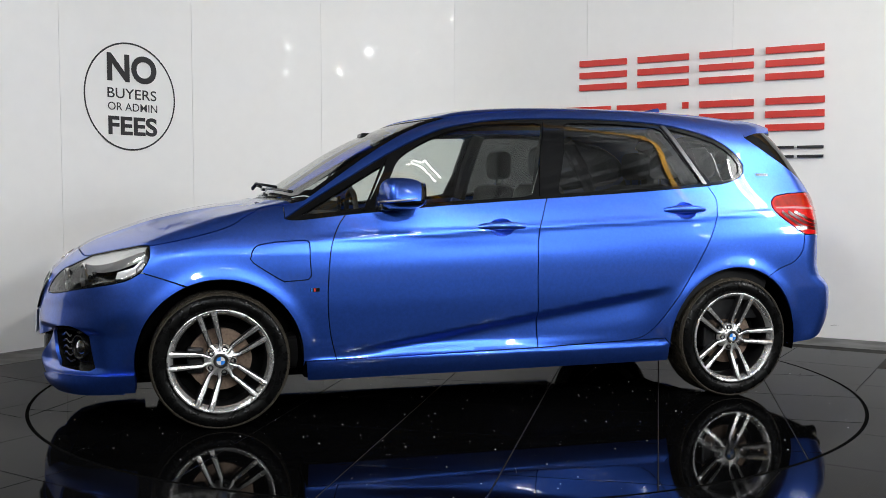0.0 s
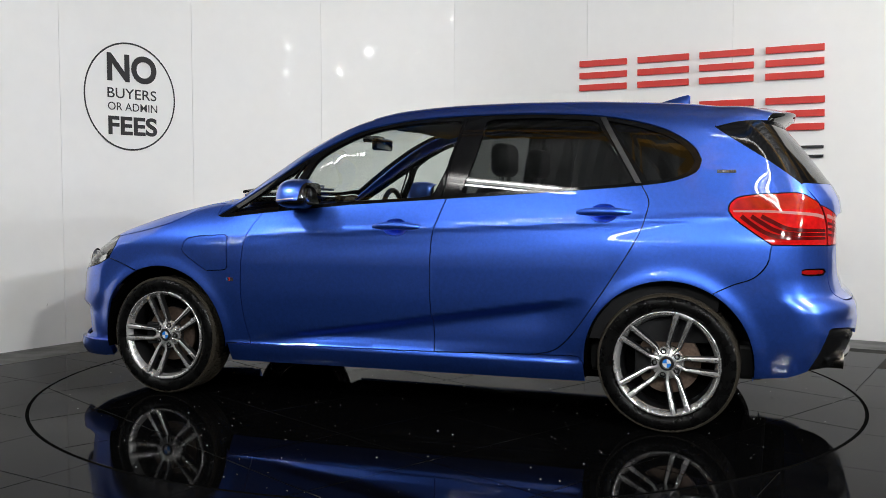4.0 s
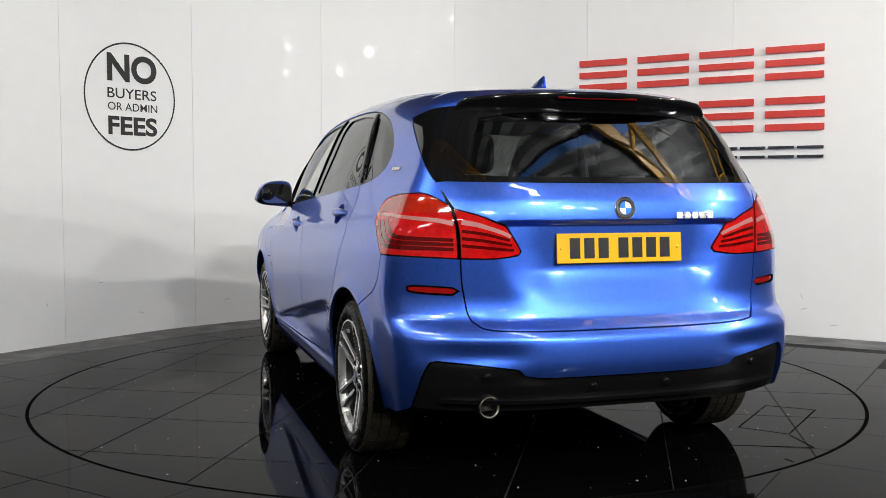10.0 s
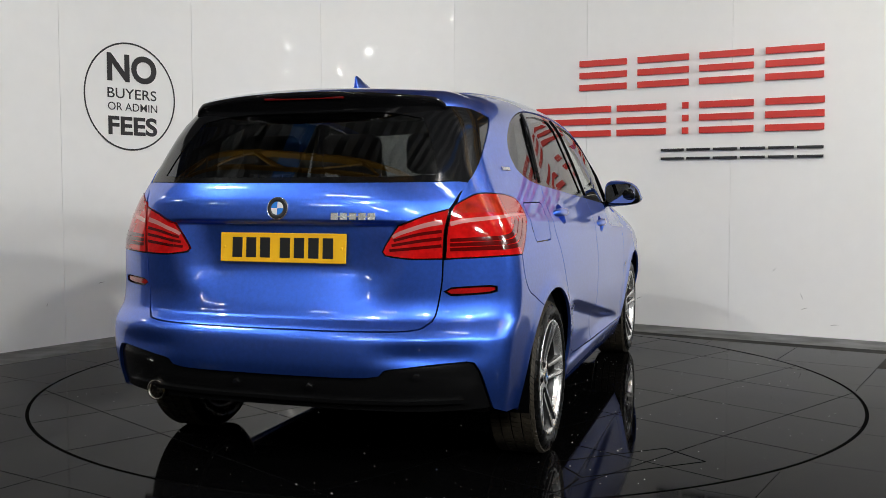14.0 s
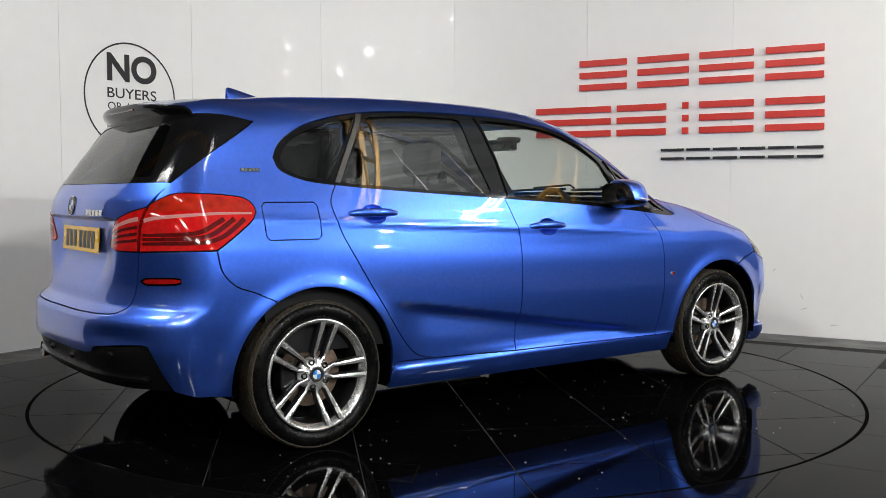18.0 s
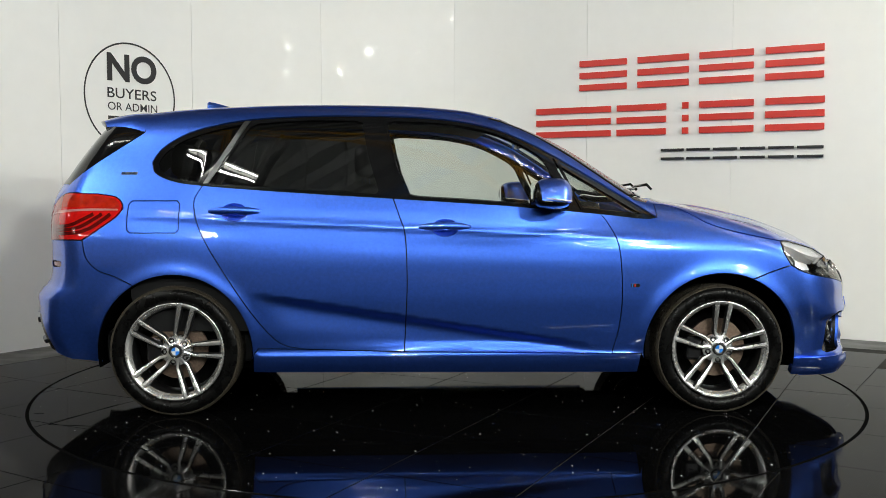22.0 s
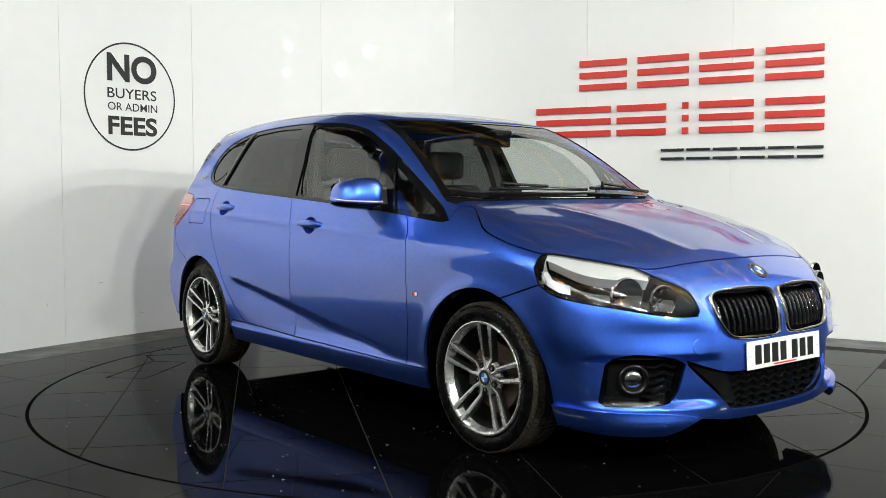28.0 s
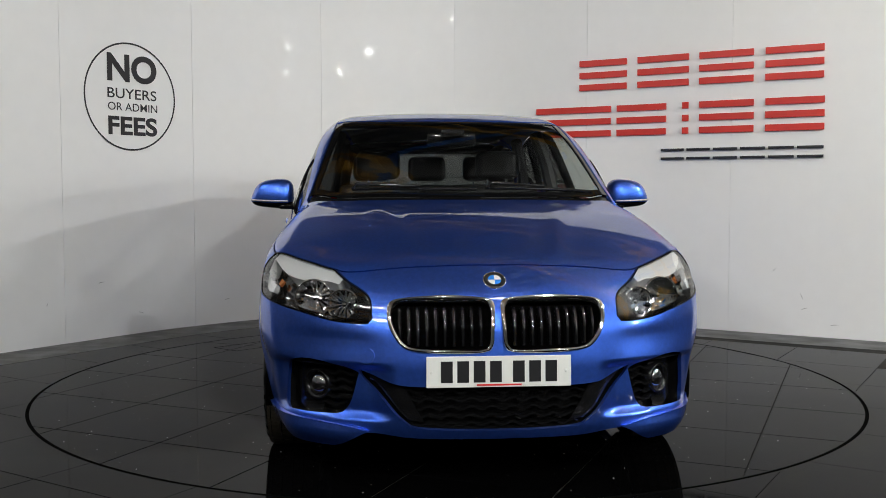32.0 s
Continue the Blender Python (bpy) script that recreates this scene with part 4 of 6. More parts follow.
def front_end(car, nose_edge, front_arch, head_rear):
    mirror = lambda pts: [(2 * S_FRONT - s, z) for s, z in pts]
    ne = [(FAN_F + FAN * math.atan2(p[0] - FAN_F, p[1]), p[2]) for p in nose_edge]
    # headlamp
    lamp_top = [p for p in ne if p[0] < sf(0.58, 0.79)[0]]
    lamp = join_lines(flow(sxs(head_rear[::-1])), lamp_top, flow([lamp_top[-1], sf(0.535, 0.762), sf(0.490, 0.737), sf(0.462, 0.715), sf(0.452, 0.685), sf(0.450, 0.640)]),
                      flow([sf(0.450, 0.640), sf(0.464, 0.622), sf(0.58, 0.625), sf(0.70, 0.648), sx(1.83, 0.678), sx(1.74, 0.70), sx(1.677, 0.734)]))
    kidney = join_lines(flow(sfs([(0.022, 0.60), (0.018, 0.660), (0.024, 0.692), (0.06, 0.704), (0.18, 0.707), (0.32, 0.703), (0.375, 0.690), (0.388, 0.660), (0.38, 0.61), (0.345, 0.555),
                                  (0.30, 0.533), (0.18, 0.526), (0.06, 0.527), (0.028, 0.545), (0.022, 0.60)]), 0.012)[:-1])
    corner = join_lines(flow(sfs([(0.500, 0.438), (0.56, 0.462), (0.64, 0.478), (0.71, 0.480), (0.748, 0.466)]), 0.014), flow(sfs([(0.758, 0.44), (0.764, 0.38), (0.768, 0.296)]), 0.014),
                        flow(sfs([(0.757, 0.284), (0.68, 0.284), (0.58, 0.288)]), 0.014), flow(sfs([(0.556, 0.294), (0.528, 0.335), (0.500, 0.438)]), 0.014)[:-1])
    intake_half = flow(sfs([(0.0, 0.398), (0.20, 0.398), (0.34, 0.402), (0.42, 0.422), (0.495, 0.450)])) + flow(sfs([(0.485, 0.43), (0.41, 0.35), (0.33, 0.272), (0.29, 0.252), (0.15, 0.243), (0.0, 0.241)]))
    intake = join_lines(intake_half, mirror(intake_half[::-1]))
    lip = [sf(0.0, 0.203), sf(0.30, 0.208), sf(0.44, 0.225), sf(0.52, 0.215), sf(0.57, 0.185), sf(0.62, 0.178), sf(0.78, 0.184), sx(1.80, 0.188), sx(1.71, 0.19)]
    top = [p for p in ne if p[0] >= lamp_top[-1][0]]
    half = join_lines(flow(lip), straight([lip[-1], sx(1.703, 0.25)]), sxs(arch(WHEEL_X, 0.378, -10, 67)), straight([sx(1.483, 0.666), sx(1.677, 0.734)]))
    # lower and inner edge of the headlamp, from its rear corner round to its top
    k = len(join_lines(flow(sxs(head_rear[::-1])), lamp_top))
    under = lamp[k:][::-1]
    half = join_lines(half, under, [lamp_top[-1]], top)
    full = join_lines(half, mirror(half[::-1]))
    bumper = skin_panel("front_bumper", full, round_body, PAINT, car, holes=[kidney, mirror(kidney), corner, mirror(corner), intake], grid=0.016)
    # dark backing behind the openings
    for side in (1, -1):
        flank = (lambda q: q) if side > 0 else mirror
        cham = skin_panel("intake_pocket", shrink(corner, -0.006), round_body, BLACK_PLASTIC, bumper, side, gap=0, lift=-0.075, rim=-0.072, label="black honeycomb pocket round the fog lamp")
        inner_part = straight(sfs([(0.512, 0.435), (0.56, 0.456), (0.63, 0.468), (0.634, 0.40), (0.642, 0.33), (0.655, 0.292), (0.58, 0.294), (0.54, 0.335), (0.512, 0.435)]))[:-1]
        wavy_mesh(bumper, inner_part, side, 0.030, 0.022)
        fog(cham, side)
        skin_panel("grille_backing", shrink(kidney, -0.006), round_body, RUBBER_BLACK, bumper, side, gap=0, lift=-0.05, rim=-0.045)
        ring = chrome_ring(bumper, kidney, side)
        for i in range(10):
            t = (i + 0.5) / 10
            y = 0.045 + 0.325 * t
            z0, z1 = 0.545 + 0.02 * max(0, t - 0.8) * 5, 0.694
            zs = np.array([0, 0.3, 0.6, 0.82, 0.94, 1.0]) * (z1 - z0) + z0
            pts = round_body(np.array(sfs([(y, z) for z in zs])))
            n = normals_at(pts)
            bm = bmesh.new()
            prev = None
            for k, (p, m) in enumerate(zip(pts, n)):
                back = (0.004, 0.0, 0.0, 0.002, 0.009, 0.022)[k]
                c = [p + np.array([0, dy, 0]) + m * (d - back) for dy, d in ((-0.0085, -0.045), (-0.0065, -0.012), (-0.003, -0.006), (0.003, -0.006), (0.0065, -0.012), (0.0085, -0.045))]
                row = [bm.verts.new((q[0], q[1] * side, q[2])) for q in c]
                if prev:
                    for j in range(5):
                        bm.faces.new((prev[j], prev[j + 1], row[j + 1], row[j]))
                prev = row
            bmesh.ops.recalc_face_normals(bm, faces=bm.faces[:])
            part("grille_bar", bm, BLACK_GLOSS, ring, smooth=True)
        headlamp(car, lamp, side)
    skin_panel("lower_intake", shrink(intake, -0.006), round_body, BLACK_PLASTIC, bumper, gap=0, lift=-0.06, rim=-0.055, label="black lower air intake with honeycomb mesh")
    wavy_mesh(bumper, intake, 1, 0.030, 0.030, True)
    for side in (1, -1):
        fin = sfs([(0.335, 0.398), (0.42, 0.418), (0.487, 0.442), (0.40, 0.345), (0.325, 0.268), (0.26, 0.262)])
        skin_panel("intake_duct", straight(fin + [fin[0]])[:-1], round_body, BLACK_PLASTIC, bumper, side, gap=0.004, lift=-0.02, rim=0.03)
        # spoiler lip under the pocket, standing proud
        up_edge = flow([sf(0.46, 0.236), sf(0.56, 0.252), sf(0.70, 0.262), sx(1.80, 0.268), sx(1.712, 0.272)])
        low_edge = flow([sx(1.71, 0.19), sx(1.80, 0.186), sf(0.78, 0.182), sf(0.62, 0.176), sf(0.57, 0.182), sf(0.515, 0.212), sf(0.46, 0.236)])
        skin_panel("front_lip", join_lines(up_edge, low_edge), round_body, PAINT, bumper, side, gap=0, lift=0.016, rim=0.032, grid=0.016)
        plate = sfs([(0.64, 0.455), (0.70, 0.468), (0.735, 0.458), (0.746, 0.44), (0.752, 0.38), (0.755, 0.298), (0.70, 0.292), (0.655, 0.294), (0.640, 0.33), (0.632, 0.40)])
        c = sf(0.672, 0.378)
        ring = [(c[0] + 0.055 * math.cos(a), c[1] + 0.055 * math.sin(a)) for a in np.linspace(0, 2 * math.pi, 33)[:-1]]
        skin_panel("fog_lamp_plate", straight(plate + [plate[0]])[:-1], round_body, BLACK_PLASTIC, bumper, side, holes=[ring], gap=0, lift=-0.045, rim=0.03, grid=0.02)
    # tow eye cover
    c = sf(0.47, 0.507)
    disc = [(c[0] + 0.028 * math.cos(a), c[1] + 0.028 * math.sin(a)) for a in np.linspace(0, 2 * math.pi, 28)[:-1]]
    skin_panel("tow_eye_cover", disc, round_body, PAINT, bumper, -1, gap=0, lift=0.003, rim=0.006, grid=0.012)


def chrome_ring(owner, kidney, side):
    """Rounded chrome frame of a grille half, heavier along its upper edge."""
    q = np.array(kidney)
    p = round_body(q)
    n = normals_at(p)
    mid, bm, rings = q.mean(0), bmesh.new(), []
    for a, m, u in zip(p, n, q):
        e = u - mid
        e = e / np.linalg.norm(e)
        across = (e[1] * np.array([0, 0, 1.0]) + e[0] * np.array([0, -1.0, 0]))
        w = 0.009 + 0.005 * step(0.66, 0.70, u[1])
        rings.append([bm.verts.new(tuple((a + across * w * math.cos(t) + m * (0.002 + 0.012 * math.sin(t))) * [1, side, 1])) for t in np.linspace(0, 2 * math.pi, 11)[:-1]])
    for a, b in zip(rings, rings[1:] + rings[:1]):
        for k in range(10):
            bm.faces.new((a[k], a[(k + 1) % 10], b[(k + 1) % 10], b[k]))
    bmesh.ops.recalc_face_normals(bm, faces=bm.faces[:])
    return part("kidney_surround", bm, BRIGHT_CHROME, owner, "chrome grille surround", True)


def wavy_mesh(owner, outline, side, pitch, depth, both=False):
    """Wavy bars of the honeycomb, inside an outline."""
    o = np.array(outline)
    z = o[:, 1].min() + pitch * 0.6
    while z < o[:, 1].max():
        ss = np.arange(o[:, 0].min(), o[:, 0].max(), 0.012)
        line = np.stack([ss, z + 0.006 * np.sign(np.sin(ss * 2 * math.pi / 0.072)) * np.minimum(1, 3 * np.abs(np.sin(ss * 2 * math.pi / 0.072)))], 1)
        ok = inside(outline, line)
        if ok.sum() > 3:
            line = line[ok]
            p = round_body(line)
            n = normals_at(p)
            bm = bmesh.new()
            prev = None
            for a, m in zip(p, n):
                row = [bm.verts.new(((a + m * d)[0], (a + m * d)[1] * side, a[2] + dz)) for dz, d in ((-0.005, -0.05), (-0.004, -0.028), (0.004, -0.028), (0.005, -0.05))]
                if prev:
                    for j in range(3):
                        bm.faces.new((prev[j], prev[j + 1], row[j + 1], row[j]))
                prev = row
            bmesh.ops.recalc_face_normals(bm, faces=bm.faces[:])
            part("mesh_bar", bm, BLACK_PLASTIC, owner)
        z += pitch


def fog(owner, side):
    p = round_body(np.array([sf(0.672, 0.378)]))
    n = normals_at(p)[0]
    c = p[0] - n * 0.040
    m = Matrix.Translation((c[0], c[1] * side, c[2])) @ Vector((n[0], n[1] * side, n[2])).to_track_quat("-Y", "Z").to_matrix().to_4x4()
    part("fog_lamp_bezel", lathe([(0.062, 0.03), (0.060, -0.012), (0.050, -0.016), (0.043, 0.0), (0.041, 0.02)], 40, m), BLACK_PLASTIC, owner, smooth=True)
    part("fog_lamp", lathe([(0.041, 0.004), (0.036, -0.006), (0.02, -0.012), (0.001, -0.014)], 32, m), CHROME, owner, "clear round fog lamp", True)


def headlamp(car, lamp, side):
    cover = skin_panel("headlamp", lamp, round_body, GLASS_LAMP, car, side, gap=0.003, lift=-0.002, rim=0, grid=0.03, label="clear headlamp cover with bright reflectors")
    cover.visible_shadow = False
    skin_panel("housing", shrink(lamp, 0.004), round_body, LAMP_GREY, cover, side, gap=0, lift=-0.085, rim=-0.082, grid=0.03, label="silver grey lamp housing")
    skin_panel("lamp_seal", lamp, round_body, BLACK_GLOSS, cover, side, holes=[shrink(lamp, 0.0045)], gap=0.001, lift=0.0005, rim=0.01, grid=0.03)
    # pale brow under the upper edge, its lightness imitating the cover's wall reflection
    top = [p for p in lamp if p[1] > 0.70 and p[0] > sx(1.66, 0.8)[0]]
    top = top[:max(4, int(len(top) * 0.72))]
    brow = top + [(p[0], p[1] - 0.016 - 0.040 * math.sin(math.pi * k / len(top))) for k, p in list(enumerate(top))[::-1]]
    skin_panel("brow", join_lines(brow), round_body, LAMP_BROW_SHEEN, cover, side, gap=0.002, lift=-0.010, rim=0.05, grid=0.02)
    dark = sfs([(0.458, 0.638), (0.459, 0.680), (0.472, 0.714), (0.510, 0.735), (0.516, 0.69), (0.522, 0.66), (0.545, 0.640), (0.70, 0.664), (0.76, 0.682), (0.70, 0.655), (0.58, 0.631)])
    skin_panel("lamp_lower_trim", straight(dark + [dark[0]])[:-1], round_body, BLACK_GLOSS, cover, side, gap=0.002, lift=-0.012, rim=0.05, grid=0.03)
    for (y, z, r, depth) in ((0.562, 0.688, 0.054, 0.020), (0.678, 0.708, 0.066, 0.024)):
        p = round_body(np.array([sf(y, z)]))
        n = normals_at(p)[0]
        d = np.array([0.94, 0.22, 0.0])
        c = p[0] - n * depth - d * 0.012
        m = Matrix.Translation((c[0], c[1] * side, c[2])) @ Vector((d[0], d[1] * side, d[2])).normalized().to_track_quat("-Y", "Z").to_matrix().to_4x4()
        bowl = []
        for k in range(12):
            t = k / 11
            bowl.append((r * (1 - t) + 0.004, -0.010 + 0.045 * (1 - (1 - t) ** 2)))
        part("reflector", lathe(bowl, 14, m), BRIGHT_CHROME, cover, "chrome lamp reflector")
        part("bulb_shield", lathe([(0.010, 0.035), (0.011, 0.012), (0.007, 0.008), (0.001, 0.007)], 20, m), BRIGHT_CHROME, cover, smooth=True)
        part("reflector_rim", lathe([(r + 0.008, 0.0), (r + 0.006, -0.012), (r + 0.002, -0.010), (r, -0.004)], 32, m), BRIGHT_CHROME, cover, smooth=True)
    amber = [sx(1.672, 0.765), sx(1.665, 0.79), sx(1.69, 0.795), sx(1.72, 0.765), sx(1.79, 0.745), sx(1.80, 0.712), sx(1.76, 0.712), sx(1.70, 0.738)]
    skin_panel("side_reflector", straight(amber + [amber[0]])[:-1], round_body, LAMP_REFLECTOR, cover, side, gap=0, lift=-0.022, rim=0.02, label="bright side reflector")
    am = [sx(1.725, 0.785), sx(1.75, 0.78), sx(1.752, 0.755), sx(1.73, 0.76)]
    skin_panel("indicator", straight(am + [am[0]])[:-1], round_body, AMBER, cover, side, gap=0, lift=-0.06, rim=0.01, label="amber indicator")


def ribbon(name, pts, w0, w1, mat, parent, side):
    """A strip on the skin along a smooth line, w0 and w1 half wide at its ends."""
    line = np.array(flow(pts, 0.012))
    d = np.gradient(line, axis=0)
    n = np.stack([-d[:, 1], d[:, 0]], 1) / np.linalg.norm(d, axis=1)[:, None]
    w = np.linspace(w0, w1, len(line))[:, None]
    poly = [tuple(p) for p in line + n * w] + [tuple(p) for p in (line - n * w)[::-1]]
    return skin_panel(name, poly, round_body, mat, parent, side, gap=0, lift=0.0032, rim=0, grid=0.02)


def rear_end(car, tail_seam):
    mirror = lambda pts: [(2 * S_REAR - s, z) for s, z in pts]
    split = 0.628
    # lamp outlines: outer piece on the wing, inner piece on the tailgate
    outer = join_lines(flow([sx(-1.775, 0.86), sx(-1.68, 0.925), sx(-1.605, 0.985), sx(-1.59, 1.028), sx(-1.625, 1.068), sx(-1.72, 1.084)]), flow([sx(-1.72, 1.084), sr(0.72, 1.089), sr(0.678, 1.068), sr(0.646, 1.046)]),
                       flow(srs([(0.646, 1.046), (0.636, 1.010), (0.628, 0.95), (0.624, 0.852)])), flow([sr(0.624, 0.852), sr(0.72, 0.856), sx(-1.85, 0.86), sx(-1.775, 0.86)])[:-1])
    inner = join_lines(flow(srs([(0.618, 0.852), (0.622, 0.95), (0.634, 1.034)])), flow(srs([(0.634, 1.034), (0.55, 1.008), (0.46, 0.972)])), flow(srs([(0.46, 0.972), (0.43, 0.93), (0.398, 0.876), (0.41, 0.862)])),
                       flow(srs([(0.41, 0.862), (0.50, 0.852), (0.618, 0.852)]))[:-1])
    gate_edge = srs([(0.618, 0.852), (0.612, 0.75), (0.596, 0.65), (0.572, 0.618), (0.52, 0.600), (0.30, 0.594), (0.0, 0.593)])
    glass_low = srs([(0.648, 1.134), (0.40, 1.130), (0.0, 1.128)])
    # tailgate skin below the glass
    up = [sr(0.634, 1.034), sr(0.660, 1.09), sx(-1.888, 1.126), sr(0.648, 1.134)]
    half = join_lines(flow(gate_edge)[::-1], flow(srs([(0.618, 0.852), (0.622, 0.95), (0.634, 1.034)])), flow(up), flow(glass_low))
    gate = skin_panel("tailgate", join_lines(half, mirror(half[::-1])), round_body, PAINT, car, holes=[inner, mirror(inner)], grid=0.017)
    # rear glass with black border
    gl_half = join_lines(flow(glass_low)[::-1], flow([sr(0.648, 1.134), sx(-1.88, 1.138), sx(-1.72, 1.258), sx(-1.525, 1.390)]), flow([sx(-1.525, 1.390), sx(-1.62, 1.42), sr(0.48, 1.43), sr(0.30, 1.435), sr(0.0, 1.44)]))
    full = join_lines(gl_half, mirror(gl_half[::-1]))
    pane_half = join_lines(flow(srs([(0.0, 1.15), (0.40, 1.152), (0.575, 1.16)])), flow(srs([(0.575, 1.16), (0.535, 1.265), (0.475, 1.375)])), flow(srs([(0.475, 1.375), (0.3, 1.40), (0.0, 1.405)])))
    pane = join_lines(pane_half, mirror(pane_half[::-1]))
    band = skin_panel("rear_window", full, round_body, BLACK_GLOSS, gate, holes=[pane], gap=0.001, lift=-0.002, rim=0.006, grid=0.04, label="dark rear window with black border")
    g = skin_panel("glass", pane, round_body, GLASS_DARK, band, gap=-0.004, lift=-0.005, rim=0, grid=0.06, label="tinted rear glass")
    g.visible_shadow = False
    # lamps
    for side in (1, -1):
        for k, o in enumerate((outer, inner)):
            lens = skin_panel("tail_lamp" if k == 0 else "tailgate_lamp", o, round_body, RED_LENS, car if k == 0 else gate, side, gap=0.003, lift=0.002, rim=0.02, grid=0.022, label="red tail lamp with layered light bars")
            skin_panel("lamp_seal", o, round_body, BLACK_GLOSS, lens, side, holes=[shrink(o, 0.0045)], gap=0.001, lift=0.0028, rim=0, grid=0.03)
            if k == 0:
                cap = join_lines(flow([sx(-1.605, 1.022), sx(-1.635, 1.058), sx(-1.745, 1.075), sr(0.71, 1.076), sr(0.672, 1.056), sr(0.652, 1.03)]), flow([sr(0.648, 1.018), sx(-1.82, 1.018), sx(-1.72, 1.017), sx(-1.608, 1.016)]))
                skin_panel("indicator", cap, round_body, AMBER_RED, lens, side, gap=0, lift=0.003, rim=0, grid=0.02, label="amber red indicator")
                ribbon("clear_strip", [sx(-1.61, 1.006), sx(-1.75, 1.006), sx(-1.86, 1.0), sr(0.69, 0.99), sr(0.638, 0.978)], 0.004, 0.008, RED_CLEAR, lens, side)
                for i in range(3):
                    d = 0.042 * i
                    ribbon("light_bar", [sx(-1.645 - d, 0.985), sx(-1.69 - d, 0.95 + 0.006 * i), sx(-1.752 - d * 0.9, 0.912 + 0.012 * i), sx(-1.83 - d * 0.6, 0.894 + 0.016 * i), sr(0.70, 0.888 + 0.017 * i), sr(0.64, 0.886 + 0.017 * i)], 0.010, 0.006, RED_DEEP, lens, side)
            else:
                ribbon("clear_strip", srs([(0.612, 0.985), (0.55, 0.972), (0.47, 0.945), (0.44, 0.93)]), 0.009, 0.006, RED_CLEAR, lens, side)
                for i in range(3):
                    ribbon("light_bar", srs([(0.612, 0.952 - 0.026 * i), (0.53, 0.940 - 0.024 * i), (0.445 - 0.008 * i, 0.918 - 0.018 * i)]), 0.006, 0.005, RED_DEEP, lens, side)
    # bumper
    refl = join_lines(flow(srs([(0.630, 0.735), (0.645, 0.744), (0.77, 0.749), (0.788, 0.741), (0.77, 0.730), (0.645, 0.725), (0.630, 0.735)]), 0.01)[:-1])
    refl_hole = shrink(refl, -0.004)
    insert_half = flow(srs([(0.0, 0.425), (0.375, 0.430), (0.44, 0.458)])) + flow(srs([(0.46, 0.463), (0.60, 0.480), (0.715, 0.489)])) + flow(srs([(0.738, 0.484), (0.757, 0.45), (0.775, 0.37), (0.785, 0.305)]))
    bottom_half = flow(srs([(0.785, 0.302), (0.60, 0.295), (0.35, 0.295), (0.0, 0.295)]))
    ins = join_lines(insert_half, bottom_half)
    insert = join_lines(ins, mirror(ins[::-1]))
    edge_arch = sxs(arch(-WHEEL_X, 0.375, 190, 122))
    up_edge = join_lines(sxs(tail_seam), flow([sx(-1.775, 0.86), sx(-1.85, 0.86), sr(0.72, 0.856), sr(0.624, 0.852)]), flow(gate_edge))
    half = join_lines(flow([sr(0.0, 0.425)] + srs([(0.375, 0.430), (0.44, 0.458)])), flow(srs([(0.46, 0.463), (0.60, 0.480), (0.715, 0.489)])),
                      flow(srs([(0.738, 0.484), (0.757, 0.45), (0.775, 0.37), (0.785, 0.305)])), straight([sr(0.787, 0.302), sx(-1.85, 0.275), sx(-1.705, 0.262)]), edge_arch, up_edge)
    bumper = skin_panel("rear_bumper", join_lines(half, mirror(half[::-1])), round_body, PAINT, car, holes=[refl_hole, mirror(refl_hole)], grid=0.017)
    for side in (1, -1):
        rec = skin_panel("reflector_recess", refl_hole, round_body, BLACK_GLOSS, bumper, side, gap=-0.001, lift=-0.014, rim=-0.012, grid=0.02)
        skin_panel("reflector", refl, round_body, RED_DARK, rec, side, gap=0.001, lift=-0.006, rim=0.008, grid=0.02, label="red rear reflector")
        for y, z in ((0.55, 0.435), (0.15, 0.385)):
            p = round_body(np.array([sr(y, z)]))
            n = normals_at(p)[0]
            c = p[0] - n * 0.006
            m = Matrix.Translation((c[0], c[1] * side, c[2])) @ Vector((n[0], n[1] * side, n[2])).to_track_quat("-Y", "Z").to_matrix().to_4x4()
            part("parking_sensor", lathe([(0.014, 0.01), (0.014, -0.004), (0.010, -0.006), (0.001, -0.006)], 20, m), BLACK_PLASTIC, bumper, smooth=True)
    skin_panel("diffuser", insert, round_body, BLACK_PLASTIC, bumper, lift=-0.012, rim=0.05, grid=0.03, label="black lower bumper insert")
    ridge = flow(srs([(0.70, 0.352), (0.40, 0.347), (0.0, 0.345)])) + flow(srs([(0.0, 0.330), (0.40, 0.332), (0.70, 0.336)]))
    for side in (1, -1):
        skin_panel("diffuser_ridge", join_lines(ridge), round_body, BLACK_PLASTIC, bumper, side, gap=0, lift=0.004, rim=0.02, grid=0.03)
    # exhaust tailpipe
    at = pose(-2.055, 0.535, 0.322, 0, 0, -90) @ Matrix.Diagonal((0.84, 1, 0.84, 1))
    part("tailpipe", lathe([(0.041, 0.25), (0.045, -0.03), (0.047, -0.036), (0.042, -0.037), (0.039, -0.02), (0.038, 0.10)], 40, at), BEIGE, bumper, "brushed steel tailpipe", True)
    part("pipe_bore", lathe([(0.038, 0.06), (0.001, 0.06)], 24, at), PIPE_DARK, bumper)
    spoiler(car, gate)


